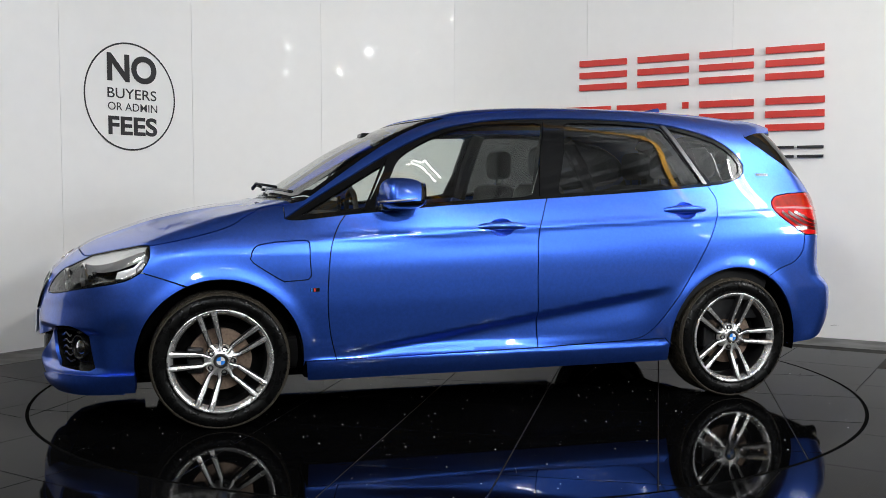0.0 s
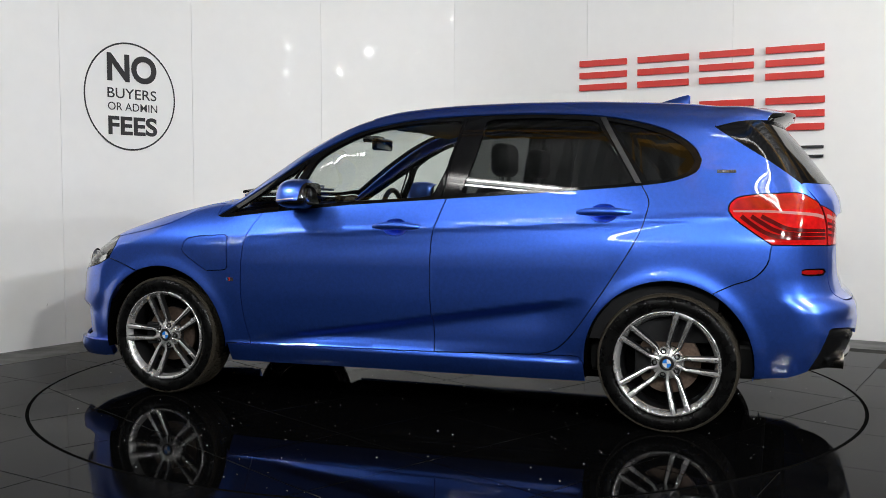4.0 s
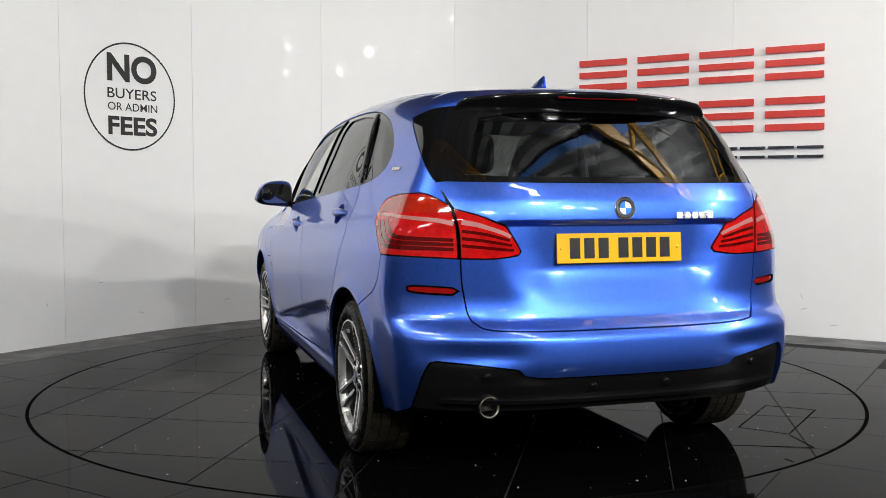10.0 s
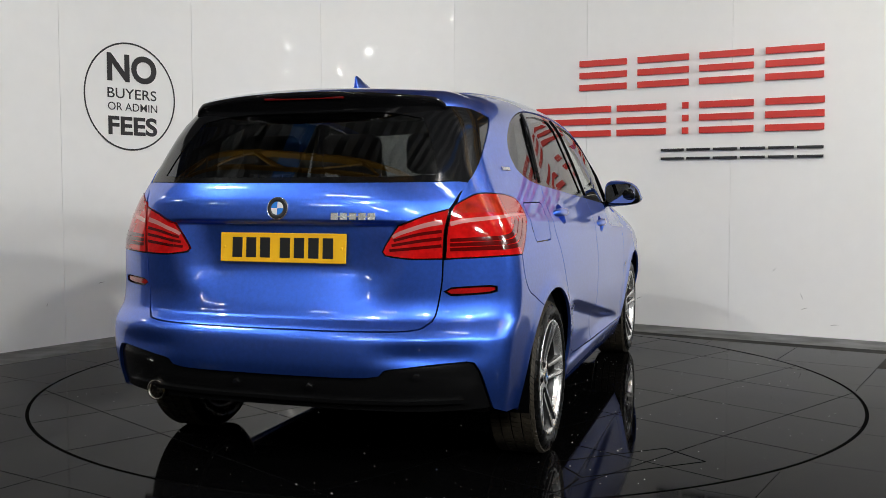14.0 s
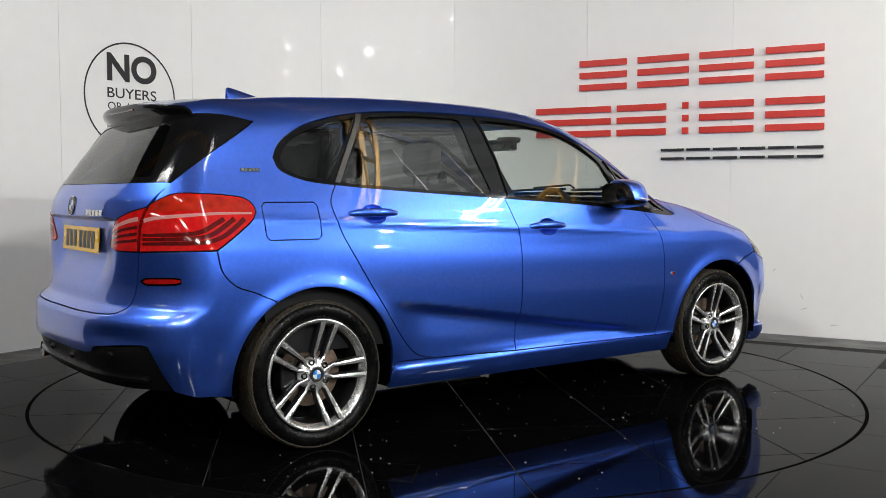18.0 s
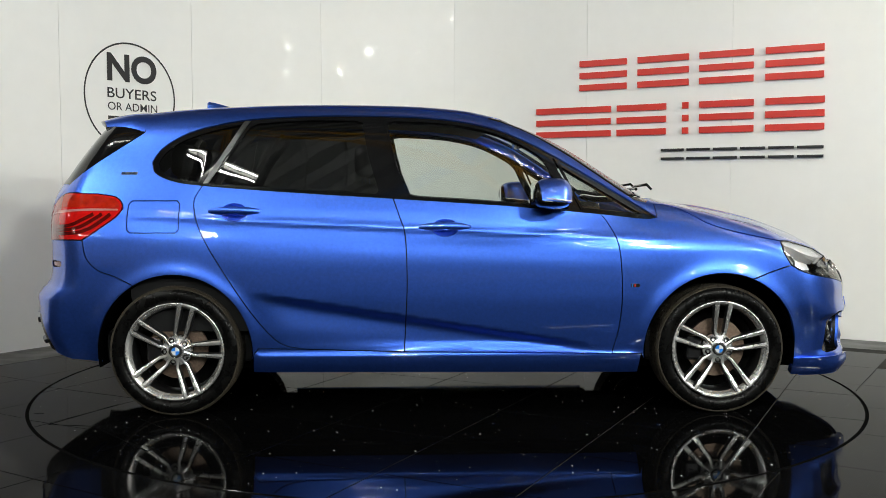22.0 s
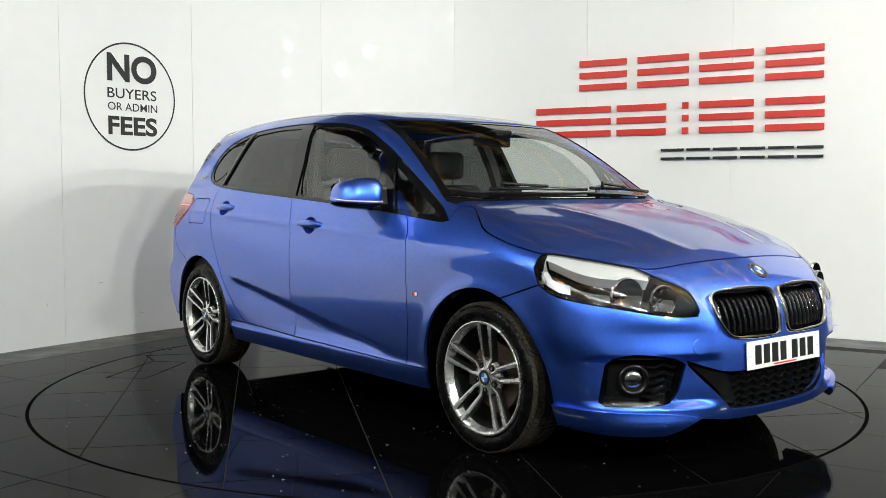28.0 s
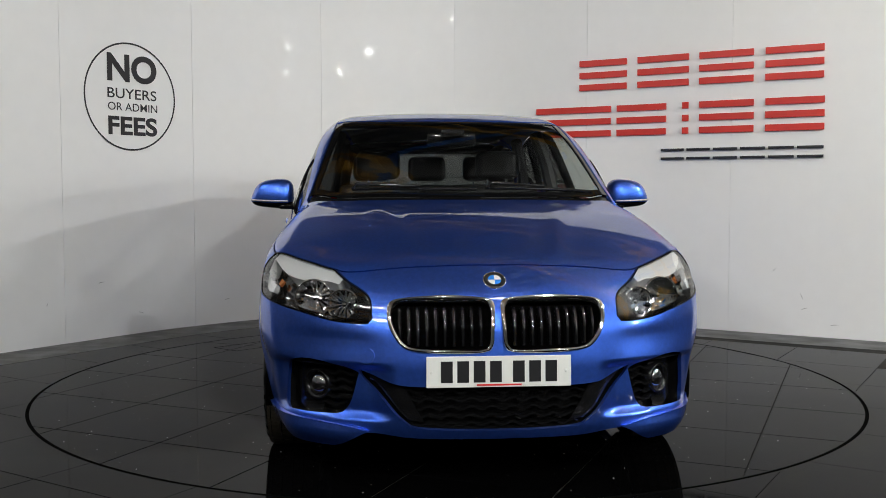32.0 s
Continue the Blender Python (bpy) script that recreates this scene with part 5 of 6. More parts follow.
def spoiler(car, gate):
    """Roof spoiler: painted top that wraps down at its ends, black underside."""
    us = np.linspace(-1, 1, 61)
    root, tip, low = [], [], []
    for u in us:
        a, sg = abs(u), (1 if u >= 0 else -1)
        if a < 0.8:
            y = a / 0.8 * 0.525
            r = from_above(np.array([[-1.60 + 0.08 * (y / 0.525) ** 2, y]]))[0]
        else:
            z0 = from_above(np.array([[-1.52, 0.525]]))[0][2]
            z = z0 + (1.392 - z0) * (a - 0.8) / 0.2
            r = shoot(np.array([[-1.52, 0, z]]), np.array([[0, 1.0, 0]]), 0, 1.2)[0]
        yt = 0.545 * math.sin(a * math.pi / 2) ** 0.9
        f = yt / 0.545
        tx, tz = -1.868 + 0.125 * f ** 2.6, 1.480 - 0.028 * f ** 2 - 0.03 * max(0, a - 0.75) / 0.25
        root.append(Vector((r[0], r[1] * sg, r[2])))
        tip.append(Vector((tx, yt * sg, tz)))
        g = min(1, a / 0.9)
        low.append(Vector((-1.80 + 0.10 * g ** 2.5 + 0.16 * max(0, a - 0.85) / 0.15, 0.53 * math.sin(g * math.pi / 2) * sg, 1.365 + 0.02 * max(0, a - 0.85) / 0.15)))
    bm = bmesh.new()
    n, rows = 10, []
    for r, t in zip(root, tip):
        row = []
        for k in range(n):
            w = k / (n - 1)
            p = r.lerp(t, w)
            p.z += 0.012 * math.sin(w * math.pi) + 0.0015
            row.append(bm.verts.new(p))
        rows.append(row)
    for p, q in zip(rows, rows[1:]):
        for j in range(n - 1):
            bm.faces.new((p[j], p[j + 1], q[j + 1], q[j]))
    bmesh.ops.recalc_face_normals(bm, faces=bm.faces[:])
    if sum(f.normal.z for f in bm.faces) < 0:
        bmesh.ops.reverse_faces(bm, faces=bm.faces[:])
    sp = part("spoiler", bm, PAINT, gate, "blue roof spoiler with black underside", True)
    bm = bmesh.new()
    rows = []
    for r, t, lo in zip(root, tip, low):
        pts = [t + Vector((0, 0, 0.001)), t + Vector((-0.004, 0, -0.008)), t + Vector((0.002, 0, -0.022)), t.lerp(lo, 0.35) + Vector((0.02, 0, -0.012)), t.lerp(lo, 0.7) + Vector((0.016, 0, -0.012)), lo, lo + Vector((0.10, 0, 0.01))]
        rows.append([bm.verts.new(p) for p in pts])
    for p, q in zip(rows, rows[1:]):
        for j in range(len(p) - 1):
            bm.faces.new((p[j], q[j], q[j + 1], p[j + 1]))
    for rr, r in ((rows[0], root[0]), (rows[-1], root[-1])):
        v = bm.verts.new(r)
        for j in range(len(rr) - 1):
            bm.faces.new((rr[j], rr[j + 1], v))
    bmesh.ops.recalc_face_normals(bm, faces=bm.faces[:])
    part("spoiler_underside", bm, BLACK_GLOSS, sp, smooth=True)
    part("brake_light", box(-1.865, -1.84, -0.17, 0.17, 1.452, 1.462, 0.003), RED_DEEP, sp, "high level brake light")


# ---- parts set on the car ----


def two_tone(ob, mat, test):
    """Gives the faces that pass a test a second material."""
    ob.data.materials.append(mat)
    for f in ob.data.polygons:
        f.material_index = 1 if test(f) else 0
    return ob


def alloy_wheel(car, wx, side, spin):
    """Wheel with five pairs of spokes. Built with its face towards -y, then turned to its flank."""
    m = pose(wx, side * 0.880, WHEEL_Z, 0, 0, 0 if side < 0 else 180)
    barrel = [(0.238, 0.014), (0.241, 0.004), (0.238, -0.002), (0.229, 0.002), (0.222, 0.012), (0.212, 0.030), (0.206, 0.07), (0.206, 0.19), (0.236, 0.215), (0.238, 0.20), (0.214, 0.17), (0.214, 0.05), (0.226, 0.022)]
    wheel = part("wheel", lathe(barrel, 72, None, True), ALLOY, car, "machined alloy wheel with five double spokes", True)
    wheel.matrix_local = m
    # barrel behind the lip is darker than the outer rim
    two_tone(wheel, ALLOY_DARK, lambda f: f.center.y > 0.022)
    tyre = [(0.2405, 0.012), (0.250, 0.002), (0.268, -0.006), (0.288, -0.004), (0.301, 0.004), (0.306, 0.012), (0.3150, 0.021), (0.3115, 0.024)]
    back = [(r, 0.212 - a) for r, a in tyre[::-1]]
    part("tyre", lathe(tyre + back, 96), RUBBER, wheel, "black low-profile tyre", True)
    # tread ribs with cross grooves
    bm = bmesh.new()
    n = 84
    for a0, a1 in ((0.008, 0.021), (0.024, 0.060), (0.066, 0.103), (0.109, 0.146), (0.152, 0.188)):
        for k in range(n):
            t0, t1 = 2 * math.pi * (k + 0.08) / n, 2 * math.pi * (k + 0.92) / n
            lean = 0.6 * (a0 - 0.106) / 0.1 * 2 * math.pi / n
            q = []
            for r in (0.3105, 0.3180):
                for t, a in ((t0, a0), (t1, a0), (t1 + lean, a1), (t0 + lean, a1)):
                    drop = 0.0085 if a < 0.01 else (0.0012 if a < 0.022 else 0.0)
                    q.append(bm.verts.new(((r - drop) * math.cos(t), a, (r - drop) * math.sin(t))))
            bm.faces.new(q[4:8])
            for i in range(4):
                bm.faces.new((q[i], q[(i + 1) % 4], q[4 + (i + 1) % 4], q[4 + i]))
    bmesh.ops.recalc_face_normals(bm, faces=bm.faces[:])
    part("tread", bm, TREAD, wheel)
    part("brake_disc", lathe([(0.055, 0.085), (0.145, 0.085), (0.145, 0.105), (0.055, 0.105)], 48, None, True), STEEL, wheel, "rusty steel brake disc")
    part("disc_bell", lathe([(0.001, 0.070), (0.07, 0.070), (0.075, 0.085), (0.08, 0.1)], 32), ALLOY_DARK, wheel)
    part("caliper", box(-0.15, -0.075, 0.06, 0.13, -0.06, 0.06, 0.012), ALLOY_DARK, wheel)
    part("wheel_back", lathe([(0.001, 0.14), (0.205, 0.14)], 48), RUBBER_BLACK, wheel)
    for k in range(5):
        a = radians(spin + 72 * k)
        for sgn in (-1, 1):
            bm = bmesh.new()
            # spoke cross-sections from hub to rim: radius, sideways, half width, face depth
            rows = []
            for r, off, w, dep, d2 in ((0.040, 0.008, 0.012, 0.026, 0.05), (0.066, 0.0165, 0.0125, 0.030, 0.06), (0.082, 0.0250, 0.0110, 0.030, 0.06), (0.105, 0.0265, 0.0120, 0.026, 0.055), (0.16, 0.0295, 0.0135, 0.014, 0.045), (0.205, 0.0320, 0.0152, 0.004, 0.035), (0.234, 0.0335, 0.0165, 0.0, 0.02)):
                c = []
                for t, dd in ((-w, d2), (-w, dep + 0.009), (-w + 0.0045, dep + 0.001), (sgn * w * 0.15, dep - 0.0012), (w - 0.0045, dep + 0.001), (w, dep + 0.009), (w, d2)):
                    u = sgn * off + t
                    c.append(bm.verts.new((r * math.cos(a) - u * math.sin(a), dd, r * math.sin(a) + u * math.cos(a))))
                rows.append(c)
            for p, q in zip(rows, rows[1:]):
                for j in range(6):
                    bm.faces.new((p[j], p[j + 1], q[j + 1], q[j]))
            bm.faces.new(rows[0])
            bm.faces.new(rows[-1][::-1])
            bmesh.ops.recalc_face_normals(bm, faces=bm.faces[:])
            # spoke sides and bevels take the darker alloy
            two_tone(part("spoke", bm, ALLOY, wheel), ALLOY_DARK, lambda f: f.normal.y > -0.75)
        b = a + radians(36)
        part("wheel_bolt", lathe([(0.0135, 0.034), (0.0135, 0.026), (0.009, 0.024), (0.008, 0.032), (0.001, 0.032)], 14, pose(0.056 * math.cos(b), 0, 0.056 * math.sin(b))), BLACK_PLASTIC, wheel)
    part("hub", lathe([(0.075, 0.06), (0.072, 0.036), (0.055, 0.030), (0.040, 0.026), (0.034, 0.024), (0.001, 0.024)], 40), ALLOY, wheel, smooth=True)
    roundel("centre_cap", wheel, 0.0325, pose(0, 0.0215, 0, 90))
    return wheel


def roundel(name, parent, r, m):
    """A round badge facing local +z of m: dark ring, two blue and two white quarters."""
    cap = part(name, lathe([(0.001, 0.0), (r * 0.64, 0.0), (r * 0.66, 0.001), (r * 0.93, 0.001), (r, -0.001), (r * 1.02, -0.006)], 40, m @ pose(0, 0, 0, 90)), INK, parent, "round badge", True)
    for k in range(4):
        bm = bmesh.new()
        c = bm.verts.new((0, 0, 0.0015))
        ring = [bm.verts.new((r * 0.6 * math.cos(math.pi / 2 * (k + t / 8)), r * 0.6 * math.sin(math.pi / 2 * (k + t / 8)), 0.0015)) for t in range(9)]
        for p, q in zip(ring, ring[1:]):
            bm.faces.new((c, p, q))
        bm.transform(m)
        part("badge_quarter", bm, BADGE_BLUE if k % 2 else BADGE_WHITE, cap)
    part("badge_edge", lathe([(r * 0.97, 0.0), (r * 1.0, 0.0015), (r * 1.05, 0.0), (r * 1.05, -0.006)], 40, m @ pose(0, 0, 0, 90)), CHROME, cap, smooth=True)
    return cap


def on_skin(q, place=round_body):
    p = place(np.array([q]))
    return Vector(p[0]), Vector(normals_at(p)[0])


def facing(p, n, side=1, up=(0, 0, 1)):
    """A frame on the skin: local z along the normal, local y up."""
    p, n = Vector((p.x, p.y * side, p.z)), Vector((n.x, n.y * side, n.z))
    x = Vector(up).cross(n).normalized()
    y = n.cross(x)
    return Matrix.Translation(p) @ Matrix((x, y, n)).transposed().to_4x4()


def handle(door, x, z, side):
    p, n = on_skin((x, z))
    m = facing(p, n, side)
    # hollow behind the grip, its rim on the door skin
    rim, bm, rings = np.array(bowl_edge(x, z)), bmesh.new(), []
    for f, d in ((1.03, -0.001), (0.97, -0.004), (0.85, -0.014), (0.65, -0.023), (0.35, -0.027)):
        q = rim.mean(0) + (rim - rim.mean(0)) * f
        pts = round_body(q)
        pts = pts + normals_at(pts) * d
        rings.append([bm.verts.new((v[0], v[1] * side, v[2])) for v in pts])
    for a, b in zip(rings, rings[1:]):
        for i in range(len(a)):
            j = (i + 1) % len(a)
            bm.faces.new((a[i], b[i], b[j], a[j]))
    bm.faces.new(rings[-1])
    bmesh.ops.recalc_face_normals(bm, faces=bm.faces[:])
    if sum(f.normal.y for f in bm.faces) * side < 0:
        bmesh.ops.reverse_faces(bm, faces=bm.faces[:])
    part("handle_bowl", bm, PAINT, door, smooth=True)
    bm = bmesh.new()
    rows = []
    for t in np.linspace(-1, 1, 19):
        h = 0.019 * (1 - 0.55 * abs(t) ** 2.2)
        out = 0.026 - 0.020 * abs(t) ** 3
        u = t * 0.13
        c = []
        for v, w in ((-h, -0.008), (-h, 0.3 * h), (-0.55 * h, 0.8 * h), (0.55 * h, h), (h, 0.3 * h), (h, -0.008)):
            c.append(bm.verts.new((u, v + 0.002, max(-0.003, out - 0.016 + w))))
        rows.append(c)
    for p0, q0 in zip(rows, rows[1:]):
        for j in range(6):
            bm.faces.new((p0[j], p0[(j + 1) % 6], q0[(j + 1) % 6], q0[j]))
    bm.faces.new(rows[0])
    bm.faces.new(rows[-1])
    bmesh.ops.recalc_face_normals(bm, faces=bm.faces[:])
    bm.transform(m)
    part("door_handle", bm, PAINT, door, smooth=True)


def door_mirror(door, side):
    """Wing mirror on its arm: painted cap, black shell, mirror glass."""
    bm = bmesh.new()
    bmesh.ops.create_uvsphere(bm, u_segments=32, v_segments=20, radius=1)
    for v in bm.verts:
        x, y, z = v.co
        sx_, sy_, sz_ = (abs(c) ** 0.62 * (1 if c > 0 else -1) for c in (x, y, z))
        fx = sx_ * (0.100 if x > 0 else 0.090) * (1 - 0.10 * max(0, sz_))
        v.co = Vector((0.490 + fx - 0.02 * sy_, 0.932 + sy_ * 0.106 - 0.026 * max(0, sy_) * sz_, 1.084 + sz_ * (0.074 - 0.010 * sy_)))
    cuts = {}
    for key, planes in (("mirror_cap", (((0, 0, 1.097), (0.1, 0, 1), -1), ((0.428, 0, 0), (1, 0, 0.15), -1))), ("mirror_base", (((0, 0, 1.093), (0.1, 0, 1), 1),)),
                        ("mirror_shell", (((0, 0, 1.0935), (0.1, 0, 1), -1), ((0.425, 0, 0), (1, 0, 0.15), 1)))):
        b = bm.copy()
        for co, no, keep in planes:
            co = (co[0], 0, co[2] or 1.082)
            bmesh.ops.bisect_plane(b, geom=b.verts[:] + b.edges[:] + b.faces[:], plane_co=co, plane_no=no, clear_outer=keep > 0, clear_inner=keep < 0)
        cuts[key] = b
    bm.free()
    mm = pose(0, 0, 0) if side > 0 else Matrix.Diagonal((1, -1, 1, 1))
    for b in cuts.values():
        b.transform(mm)
        bmesh.ops.recalc_face_normals(b, faces=b.faces[:])
    cap = part("mirror_cap", cuts["mirror_cap"], PAINT, door, "blue door mirror cap", True)
    part("mirror_base", cuts["mirror_base"], BLACK_GLOSS, cap, smooth=True)
    part("mirror_shell", cuts["mirror_shell"], BLACK_GLOSS, cap, "black shell round the mirror glass", True)
    g = bmesh.new()
    c = [g.verts.new((0.3985, 0.930 + 0.086 * math.copysign(abs(math.cos(t)) ** 0.5, math.cos(t)), 1.082 + 0.056 * math.copysign(abs(math.sin(t)) ** 0.5, math.sin(t)))) for t in np.linspace(0, 2 * math.pi, 33)[:-1]]
    g.faces.new(c)
    g.transform(mm)
    part("mirror_glass", g, MIRROR, cap)
    s = bmesh.new()
    tube([(0.594, 0.85, 1.046), (0.590, 0.91, 1.047), (0.578, 0.98, 1.049), (0.550, 1.034, 1.052), (0.50, 1.044, 1.057), (0.45, 1.042, 1.062)], 0.0045, 8, s)
    s.transform(mm)
    part("indicator_strip", s, LAMP_REFLECTOR, cap, "clear indicator strip", True)
    a = box(0.47, 0.58, 0.79, 0.90, 1.005, 1.035, 0.012)
    a.transform(mm)
    part("mirror_arm", a, BLACK_GLOSS, cap, smooth=True)


def number_plate(car, centre, size, mat, facing_x, lean, owner, label):
    """Number plate with its characters as plain bars."""
    x, z = centre
    w, h = size
    m = pose(x, 0, z, 0, lean, 0)
    plate = part("number_plate", box(-0.003, 0.003, -w / 2, w / 2, -h / 2, h / 2, 0.0025, 2, None, m), mat, owner, label)
    xs = 0.0042 * facing_x
    for k in range(7):
        y = (k - 3) * 0.0585 + (0.012 if k > 3 else -0.012)
        part("plate_bar", box(min(xs, xs * 0.5), max(xs, xs * 0.5), y - 0.021, y + 0.021, -0.038, 0.038, 0, 2, None, m), INK, plate)
    if facing_x > 0:
        part("dealer_bar", box(0.003, 0.0042, -0.08, 0.08, -0.05, -0.044, 0, 2, None, m), RED_INK, plate)
    for y in (-w / 2 + 0.018, w / 2 - 0.018):
        part("plate_screw", lathe([(0.006, 0.0), (0.005, -0.003), (0.001, -0.004)], 12, m @ pose(xs * 0.7, y, 0, 0, 0, 90 * facing_x)), mat, plate)
    return plate


def small_badges(car):
    for side in (1, -1):
        p, n = on_skin((0.905, 0.638))
        m = facing(p, n, side)
        bars = part("wing_badge", box(-0.022, 0.022, -0.009, 0.009, 0.0, 0.003, 0.001, 1, None, m), CHROME, car, "small chrome badge with coloured stripes")
        for k, mat in enumerate((BADGE_BLUE, INK, RED_INK)):
            u = -0.018 + k * 0.007
            part("stripe", box(u, u + 0.006, -0.008, 0.008, 0.003, 0.0042, 0, 1, None, m), mat, bars)
        p, n = on_skin(sx(-1.575, 1.185))
        m = facing(p, n, side)
        b2 = part("pillar_badge", box(-0.042, 0.042, -0.008, 0.008, 0.0, 0.0025, 0.001, 1, None, m), TRIM, car, "small chrome badge on the rear pillar")
        for k in range(5):
            part("badge_bar", box(-0.038 + k * 0.016, -0.026 + k * 0.016, -0.006, 0.006, 0.0025, 0.004, 0, 1, None, m), CHROME, b2)
    # model badge on the tailgate, as plain chrome bars
    p, n = on_skin(sr(0.30, 1.005))
    m = facing(p, n, -1)
    plate = part("model_badge", box(-0.085, 0.085, -0.0025, 0.0025, 0.0, 0.002, 0, 1, None, m), ALLOY, car, "chrome bars of the model badge")
    for k in range(5):
        part("badge_bar", box(-0.085 + k * 0.035, -0.057 + k * 0.035, -0.013, 0.013, 0.002, 0.0045, 0.001, 1, None, m), ALLOY, plate)


def seat(name, x, y, car, rear=False):
    """Leather seat: cushion, backrest, headrest on two posts."""
    cushion = part(name, box(x - 0.26, x + 0.26, y - 0.25, y + 0.25, 0.40, 0.58, 0.06, 4), LEATHER, car, "black leather seat", True)
    back = box(-0.07, 0.07, -0.25, 0.25, 0.0, 0.60, 0.055, 4, None, pose(x - 0.28, y, 0.55, 0, -14, 0))
    part("backrest", back, LEATHER, cushion, smooth=True)
    hx, hz = x - 0.44, 1.255
    part("headrest", box(hx - 0.045, hx + 0.05, y - 0.135, y + 0.135, hz - 0.085, hz + 0.09, 0.045, 4), LEATHER, cushion, smooth=True)
    for dy in (-0.06, 0.06):
        part("headrest_post", tube([(hx, y + dy, 1.08), (hx, y + dy, 1.20)], 0.007, 8), CHROME, cushion)
    return cushion


def cabin(car):
    part("cabin_floor", box(-1.75, 1.15, -0.72, 0.72, 0.24, 0.40, 0.02), CABIN, car)
    part("dashboard", box(0.62, 1.0, -0.70, 0.70, 0.62, 0.99, 0.07, 4), CABIN, car, smooth=True)
    part("dash_hood", box(0.60, 0.80, -0.56, -0.16, 0.93, 1.04, 0.04, 4), CABIN, car, smooth=True)
    part("centre_screen", box(0.645, 0.665, -0.12, 0.13, 0.97, 1.07, 0.006), BLACK_GLOSS, car)
    w = part("steering_wheel", lathe([(0.172 + 0.016 * math.cos(t), 0.016 * math.sin(t)) for t in np.linspace(0, 2 * math.pi, 13)[:-1]], 40, pose(0.50, -0.36, 0.93, 0, -24, 90), True), LEATHER, car, smooth=True)
    part("steering_boss", box(0.46, 0.60, -0.43, -0.29, 0.87, 0.98, 0.03, 3), CABIN, w, smooth=True)
    part("steering_spoke", box(0.49, 0.515, -0.52, -0.20, 0.915, 0.945, 0.01), CABIN, w)
    for y in (0.37, -0.37):
        seat("front_seat", 0.0, y, car)
    for y in (0.40, 0.0, -0.40):
        seat("rear_seat", -0.95, y * 0.98, car)
    part("parcel_shelf", box(-1.92, -1.42, -0.60, 0.60, 0.98, 1.0, 0.008), CABIN, car)
    m = part("rear_view_mirror", box(0.40, 0.43, -0.13, 0.13, 1.335, 1.405, 0.012, 3), BLACK_GLOSS, car, smooth=True)
    part("mirror_stem", tube([(0.43, 0, 1.38), (0.48, 0, 1.415)], 0.012), BLACK_PLASTIC, m)
    part("sensor_box", box(0.42, 0.52, -0.06, 0.06, 1.385, 1.42, 0.012), BLACK_PLASTIC, m)
    # linings inside the skin
    rx = np.linspace(-1.60, 0.22, 30)
    lft = join_lines([(-1.62, 0.0)], [(x, float(ROOF_HALF(x)) + 0.02) for x in rx], [(0.30, 0.0)])
    skin_panel("headlining", join_lines(lft, [(x, -y) for x, y in lft[::-1]]), from_above, LINER, car, lift=-0.03, rim=0, grid=0.07, gap=0)
    for side in (1, -1):
        card = join_lines(straight([(0.95, 0.40), (-1.55, 0.40), (-1.55, 1.10)]), [(x, z - 0.01) for x, z in flow(DLO_LOW)[::-1] if x < 0.95][1:])
        skin_panel("door_lining", card, round_body, CABIN, car, side, lift=-0.06, rim=0, grid=0.07, gap=0)
        part("pillar_lining", tube([(-0.28, 0.70 * side, 1.05), (-0.32, 0.66 * side, 1.25), (-0.38, 0.60 * side, 1.45)], 0.04, 8), CABIN, car)
        part("pillar_lining", tube([(-1.20, 0.67 * side, 1.10), (-1.12, 0.64 * side, 1.25), (-0.98, 0.58 * side, 1.43)], 0.04, 8), CABIN, car)
        part("pillar_lining", tube([(-1.62, 0.62 * side, 1.10), (-1.60, 0.60 * side, 1.25), (-1.52, 0.52 * side, 1.40)], 0.06, 8), CABIN, car)


def underbody(car):
    part("floor_pan", box(-1.62, 1.85, -0.64, 0.64, 0.19, 0.27, 0.03), RUBBER_BLACK, car)
    # added black box behind the bumper, blocks light showing under the nose
    part("nose_light_block", box(1.60, 2.05, -0.56, 0.56, 0.212, 0.27, 0.015), RUBBER_BLACK, car)
    part("sill_inner", box(-0.95, 0.95, -0.80, 0.80, 0.205, 0.30, 0.02), RUBBER_BLACK, car)
    part("engine_bay", box(0.98, 1.72, -0.62, 0.62, 0.25, 0.80, 0.05), RUBBER_BLACK, car)
    part("boot_tub", box(-1.85, -0.98, -0.62, 0.62, 0.25, 0.70, 0.05), RUBBER_BLACK, car)
    for side in (1, -1):
        for wx in (WHEEL_X, -WHEEL_X):
            bm = bmesh.new()
            n, rows = 28, []
            for k in range(n + 1):
                t = radians(-12 + 204 * k / n)
                rows.append([bm.verts.new((wx + 0.372 * math.cos(t), y * side, WHEEL_Z + 0.372 * math.sin(t))) for y in (0.868, 0.60)])
            for p, q in zip(rows, rows[1:]):
                bm.faces.new((p[0], p[1], q[1], q[0]))
            bmesh.ops.solidify(bm, geom=bm.faces[:], thickness=0.006)
            part("arch_liner", bm, RUBBER_BLACK, car)


def wipers(car):
    for y0, y1, x1 in ((0.10, 0.62, 0.03), (-0.52, 0.06, 0.05)):
        pts = []
        for t in np.linspace(0, 1, 12):
            y = y0 + (y1 - y0) * t
            p, n = on_skin((1.035 - 0.10 * abs(y / 0.7) ** 2 + 0.012 * t, y), from_above)
            pts.append(p + n * 0.016)
        w = part("wiper", tube(pts, 0.008, 8), BLACK_PLASTIC, car, smooth=True)
        part("wiper_arm", tube([pts[0] + Vector((0.08, 0, 0.0)), pts[0] + Vector((0.06, 0.02, 0.025)), pts[6] + Vector((0.004, 0, 0.012))], 0.007, 8), BLACK_PLASTIC, w, smooth=True)


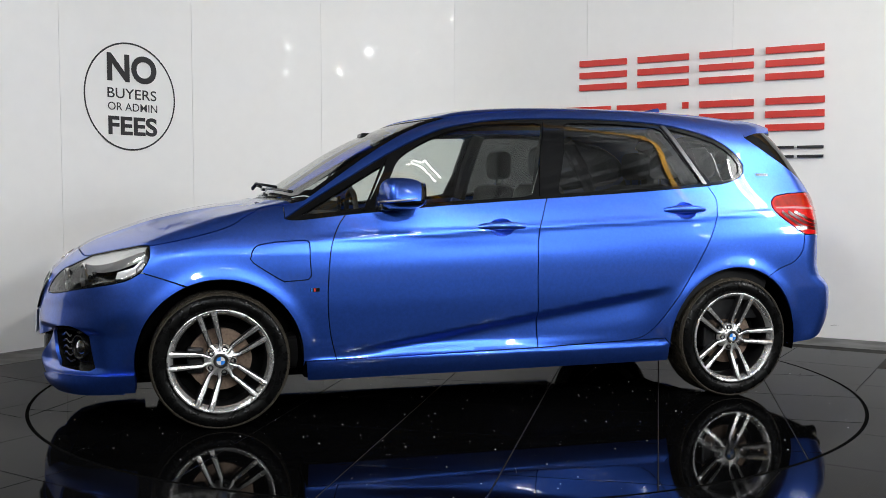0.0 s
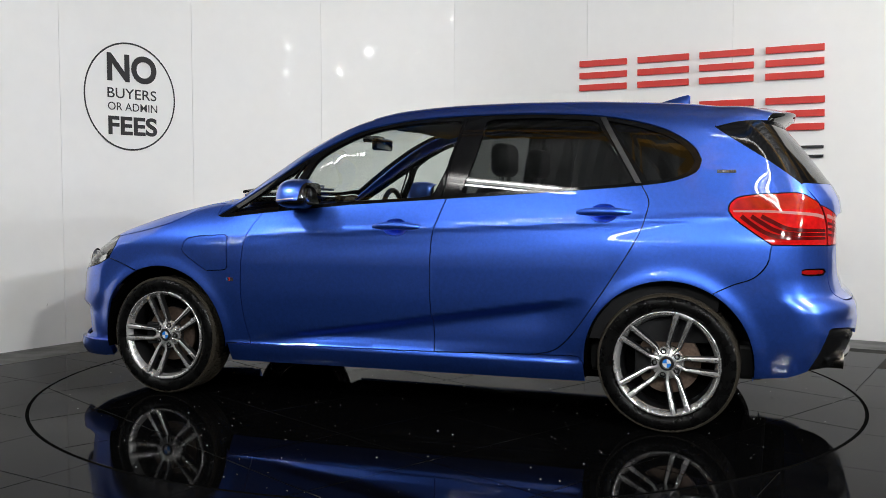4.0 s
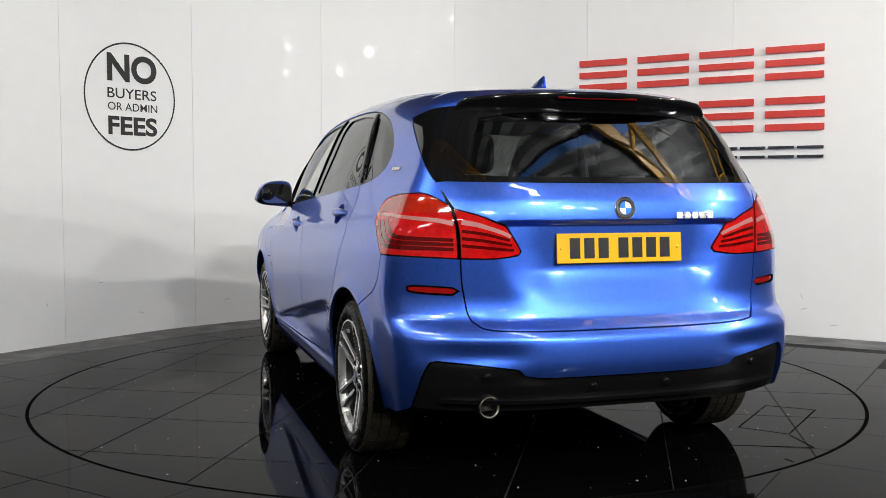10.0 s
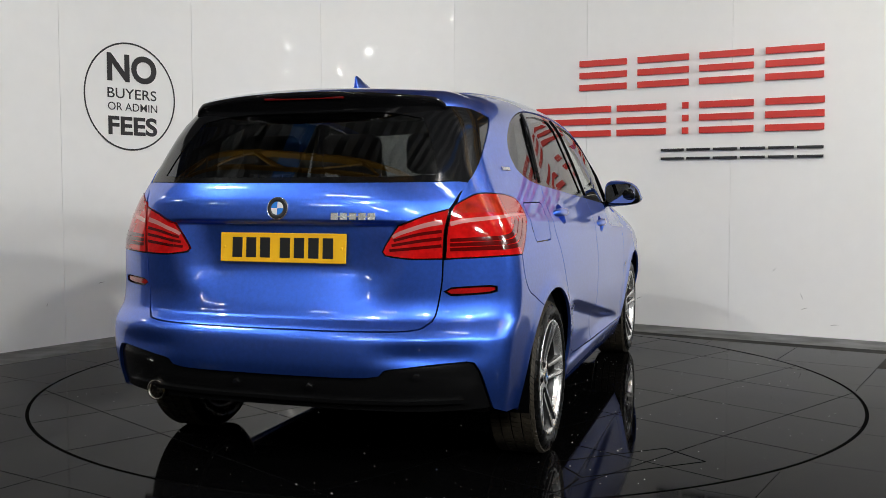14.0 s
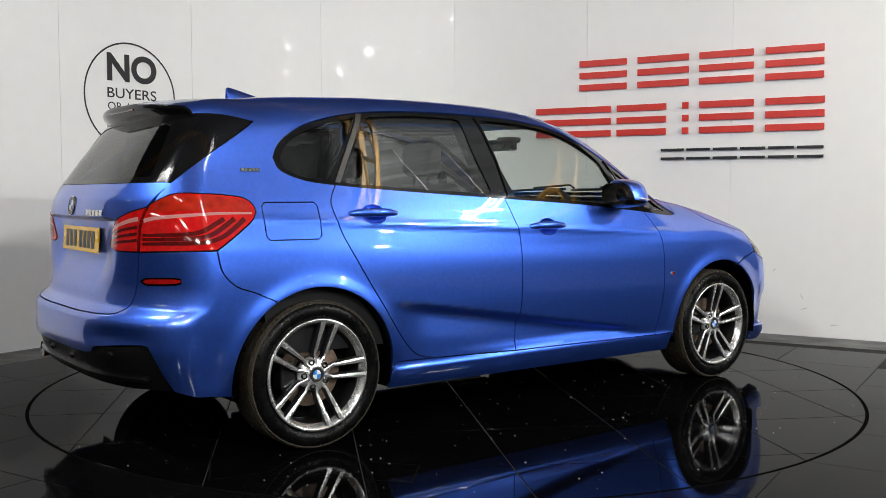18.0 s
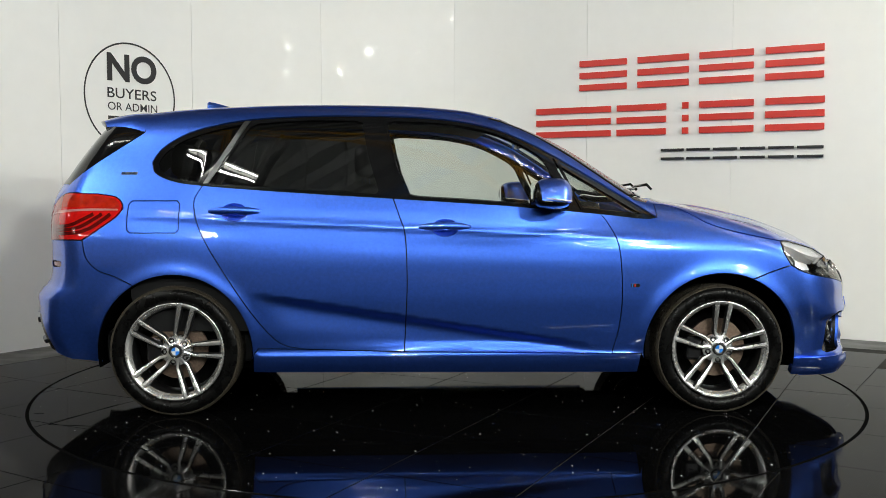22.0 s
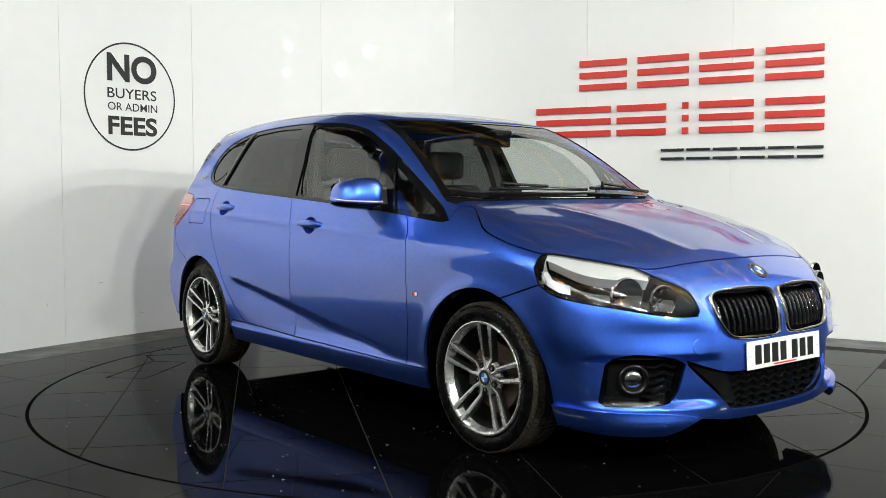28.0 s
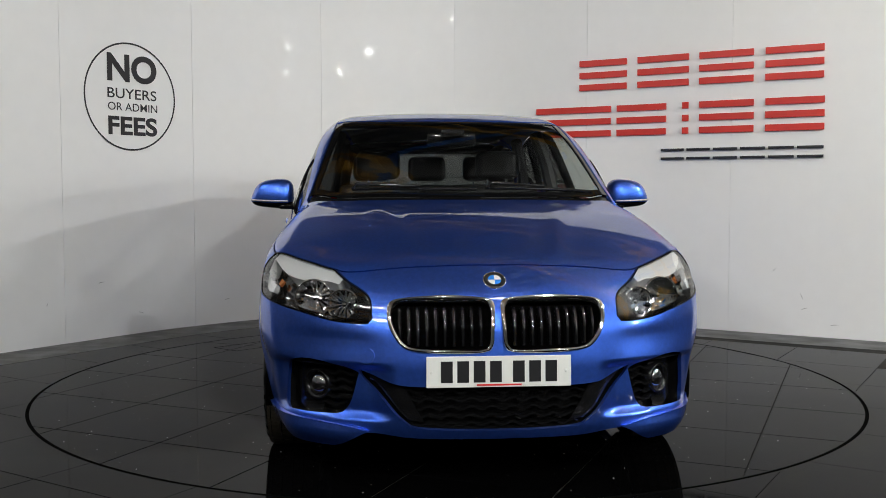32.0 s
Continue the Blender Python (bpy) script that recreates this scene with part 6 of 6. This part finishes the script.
def antenna(car):
    bm = bmesh.new()
    base = float(from_above(np.array([[-1.25, 0.0]]))[0][2])
    secs = []
    for x, h, w in ((-1.13, 0.002, 0.018), (-1.18, 0.020, 0.024), (-1.24, 0.040, 0.023), (-1.30, 0.060, 0.018), (-1.335, 0.070, 0.010), (-1.345, 0.062, 0.008), (-1.335, 0.03, 0.014), (-1.325, 0.0, 0.022)):
        b = float(from_above(np.array([[x, 0.0]]))[0][2]) - 0.004
        secs.append([bm.verts.new((x, y, z)) for y, z in ((-w - 0.008, b), (-w * 0.8, b + h * 0.4), (-w * 0.25, b + h), (w * 0.25, b + h), (w * 0.8, b + h * 0.4), (w + 0.008, b))])
    for p, q in zip(secs, secs[1:]):
        for j in range(5):
            bm.faces.new((p[j], p[j + 1], q[j + 1], q[j]))
    bm.faces.new(secs[0])
    bm.faces.new(secs[-1][::-1])
    bmesh.ops.recalc_face_normals(bm, faces=bm.faces[:])
    part("antenna", bm, PAINT, car, "blue shark fin aerial", True)


def build_car():
    car = tagged(empty("car"), "metallic blue five-door hatchback with alloy wheels on the turntable", "car")
    doors = body(car)
    for side in (1, -1):
        handle(doors["front_door", side], -0.022, 0.922, side)
        handle(doors["rear_door", side], -1.042, 0.998, side)
        door_mirror(doors["front_door", side], side)
    alloy_wheel(car, WHEEL_X, 1, 106)
    alloy_wheel(car, -WHEEL_X, 1, 71)
    alloy_wheel(car, WHEEL_X, -1, 86)
    alloy_wheel(car, -WHEEL_X, -1, 75)
    p, n = on_skin((2.065, 0.0), from_above)
    roundel("bonnet_badge", car, 0.041, facing(p + n * 0.004, n))
    p, n = on_skin(sr(0.0, 1.033))
    roundel("tailgate_badge", car, 0.041, facing(p + n * 0.004, n))
    number_plate(car, (2.192, 0.456), (0.52, 0.111), WHITE_PLATE, 1, -3, car, "white front number plate")
    number_plate(car, (-2.052, 0.885), (0.52, 0.111), YELLOW_PLATE, -1, 4, car, "yellow rear number plate")
    small_badges(car)
    cabin(car)
    underbody(car)
    wipers(car)
    antenna(car)
    return car


# ---- build ----
wall()
sign_bars()
round_sign()
floor()
TABLE = turntable()
hall()
CAR = build_car()


def motions():
    walk(TABLE, [(t, pose(0, 0, 0, 0, 0, a)) for t, a in TURN])
    walk(CAR, [(t, pose(0, 0, 0, 0, 0, a) @ Matrix.Translation(-AXIS)) for t, a in TURN])


motions()
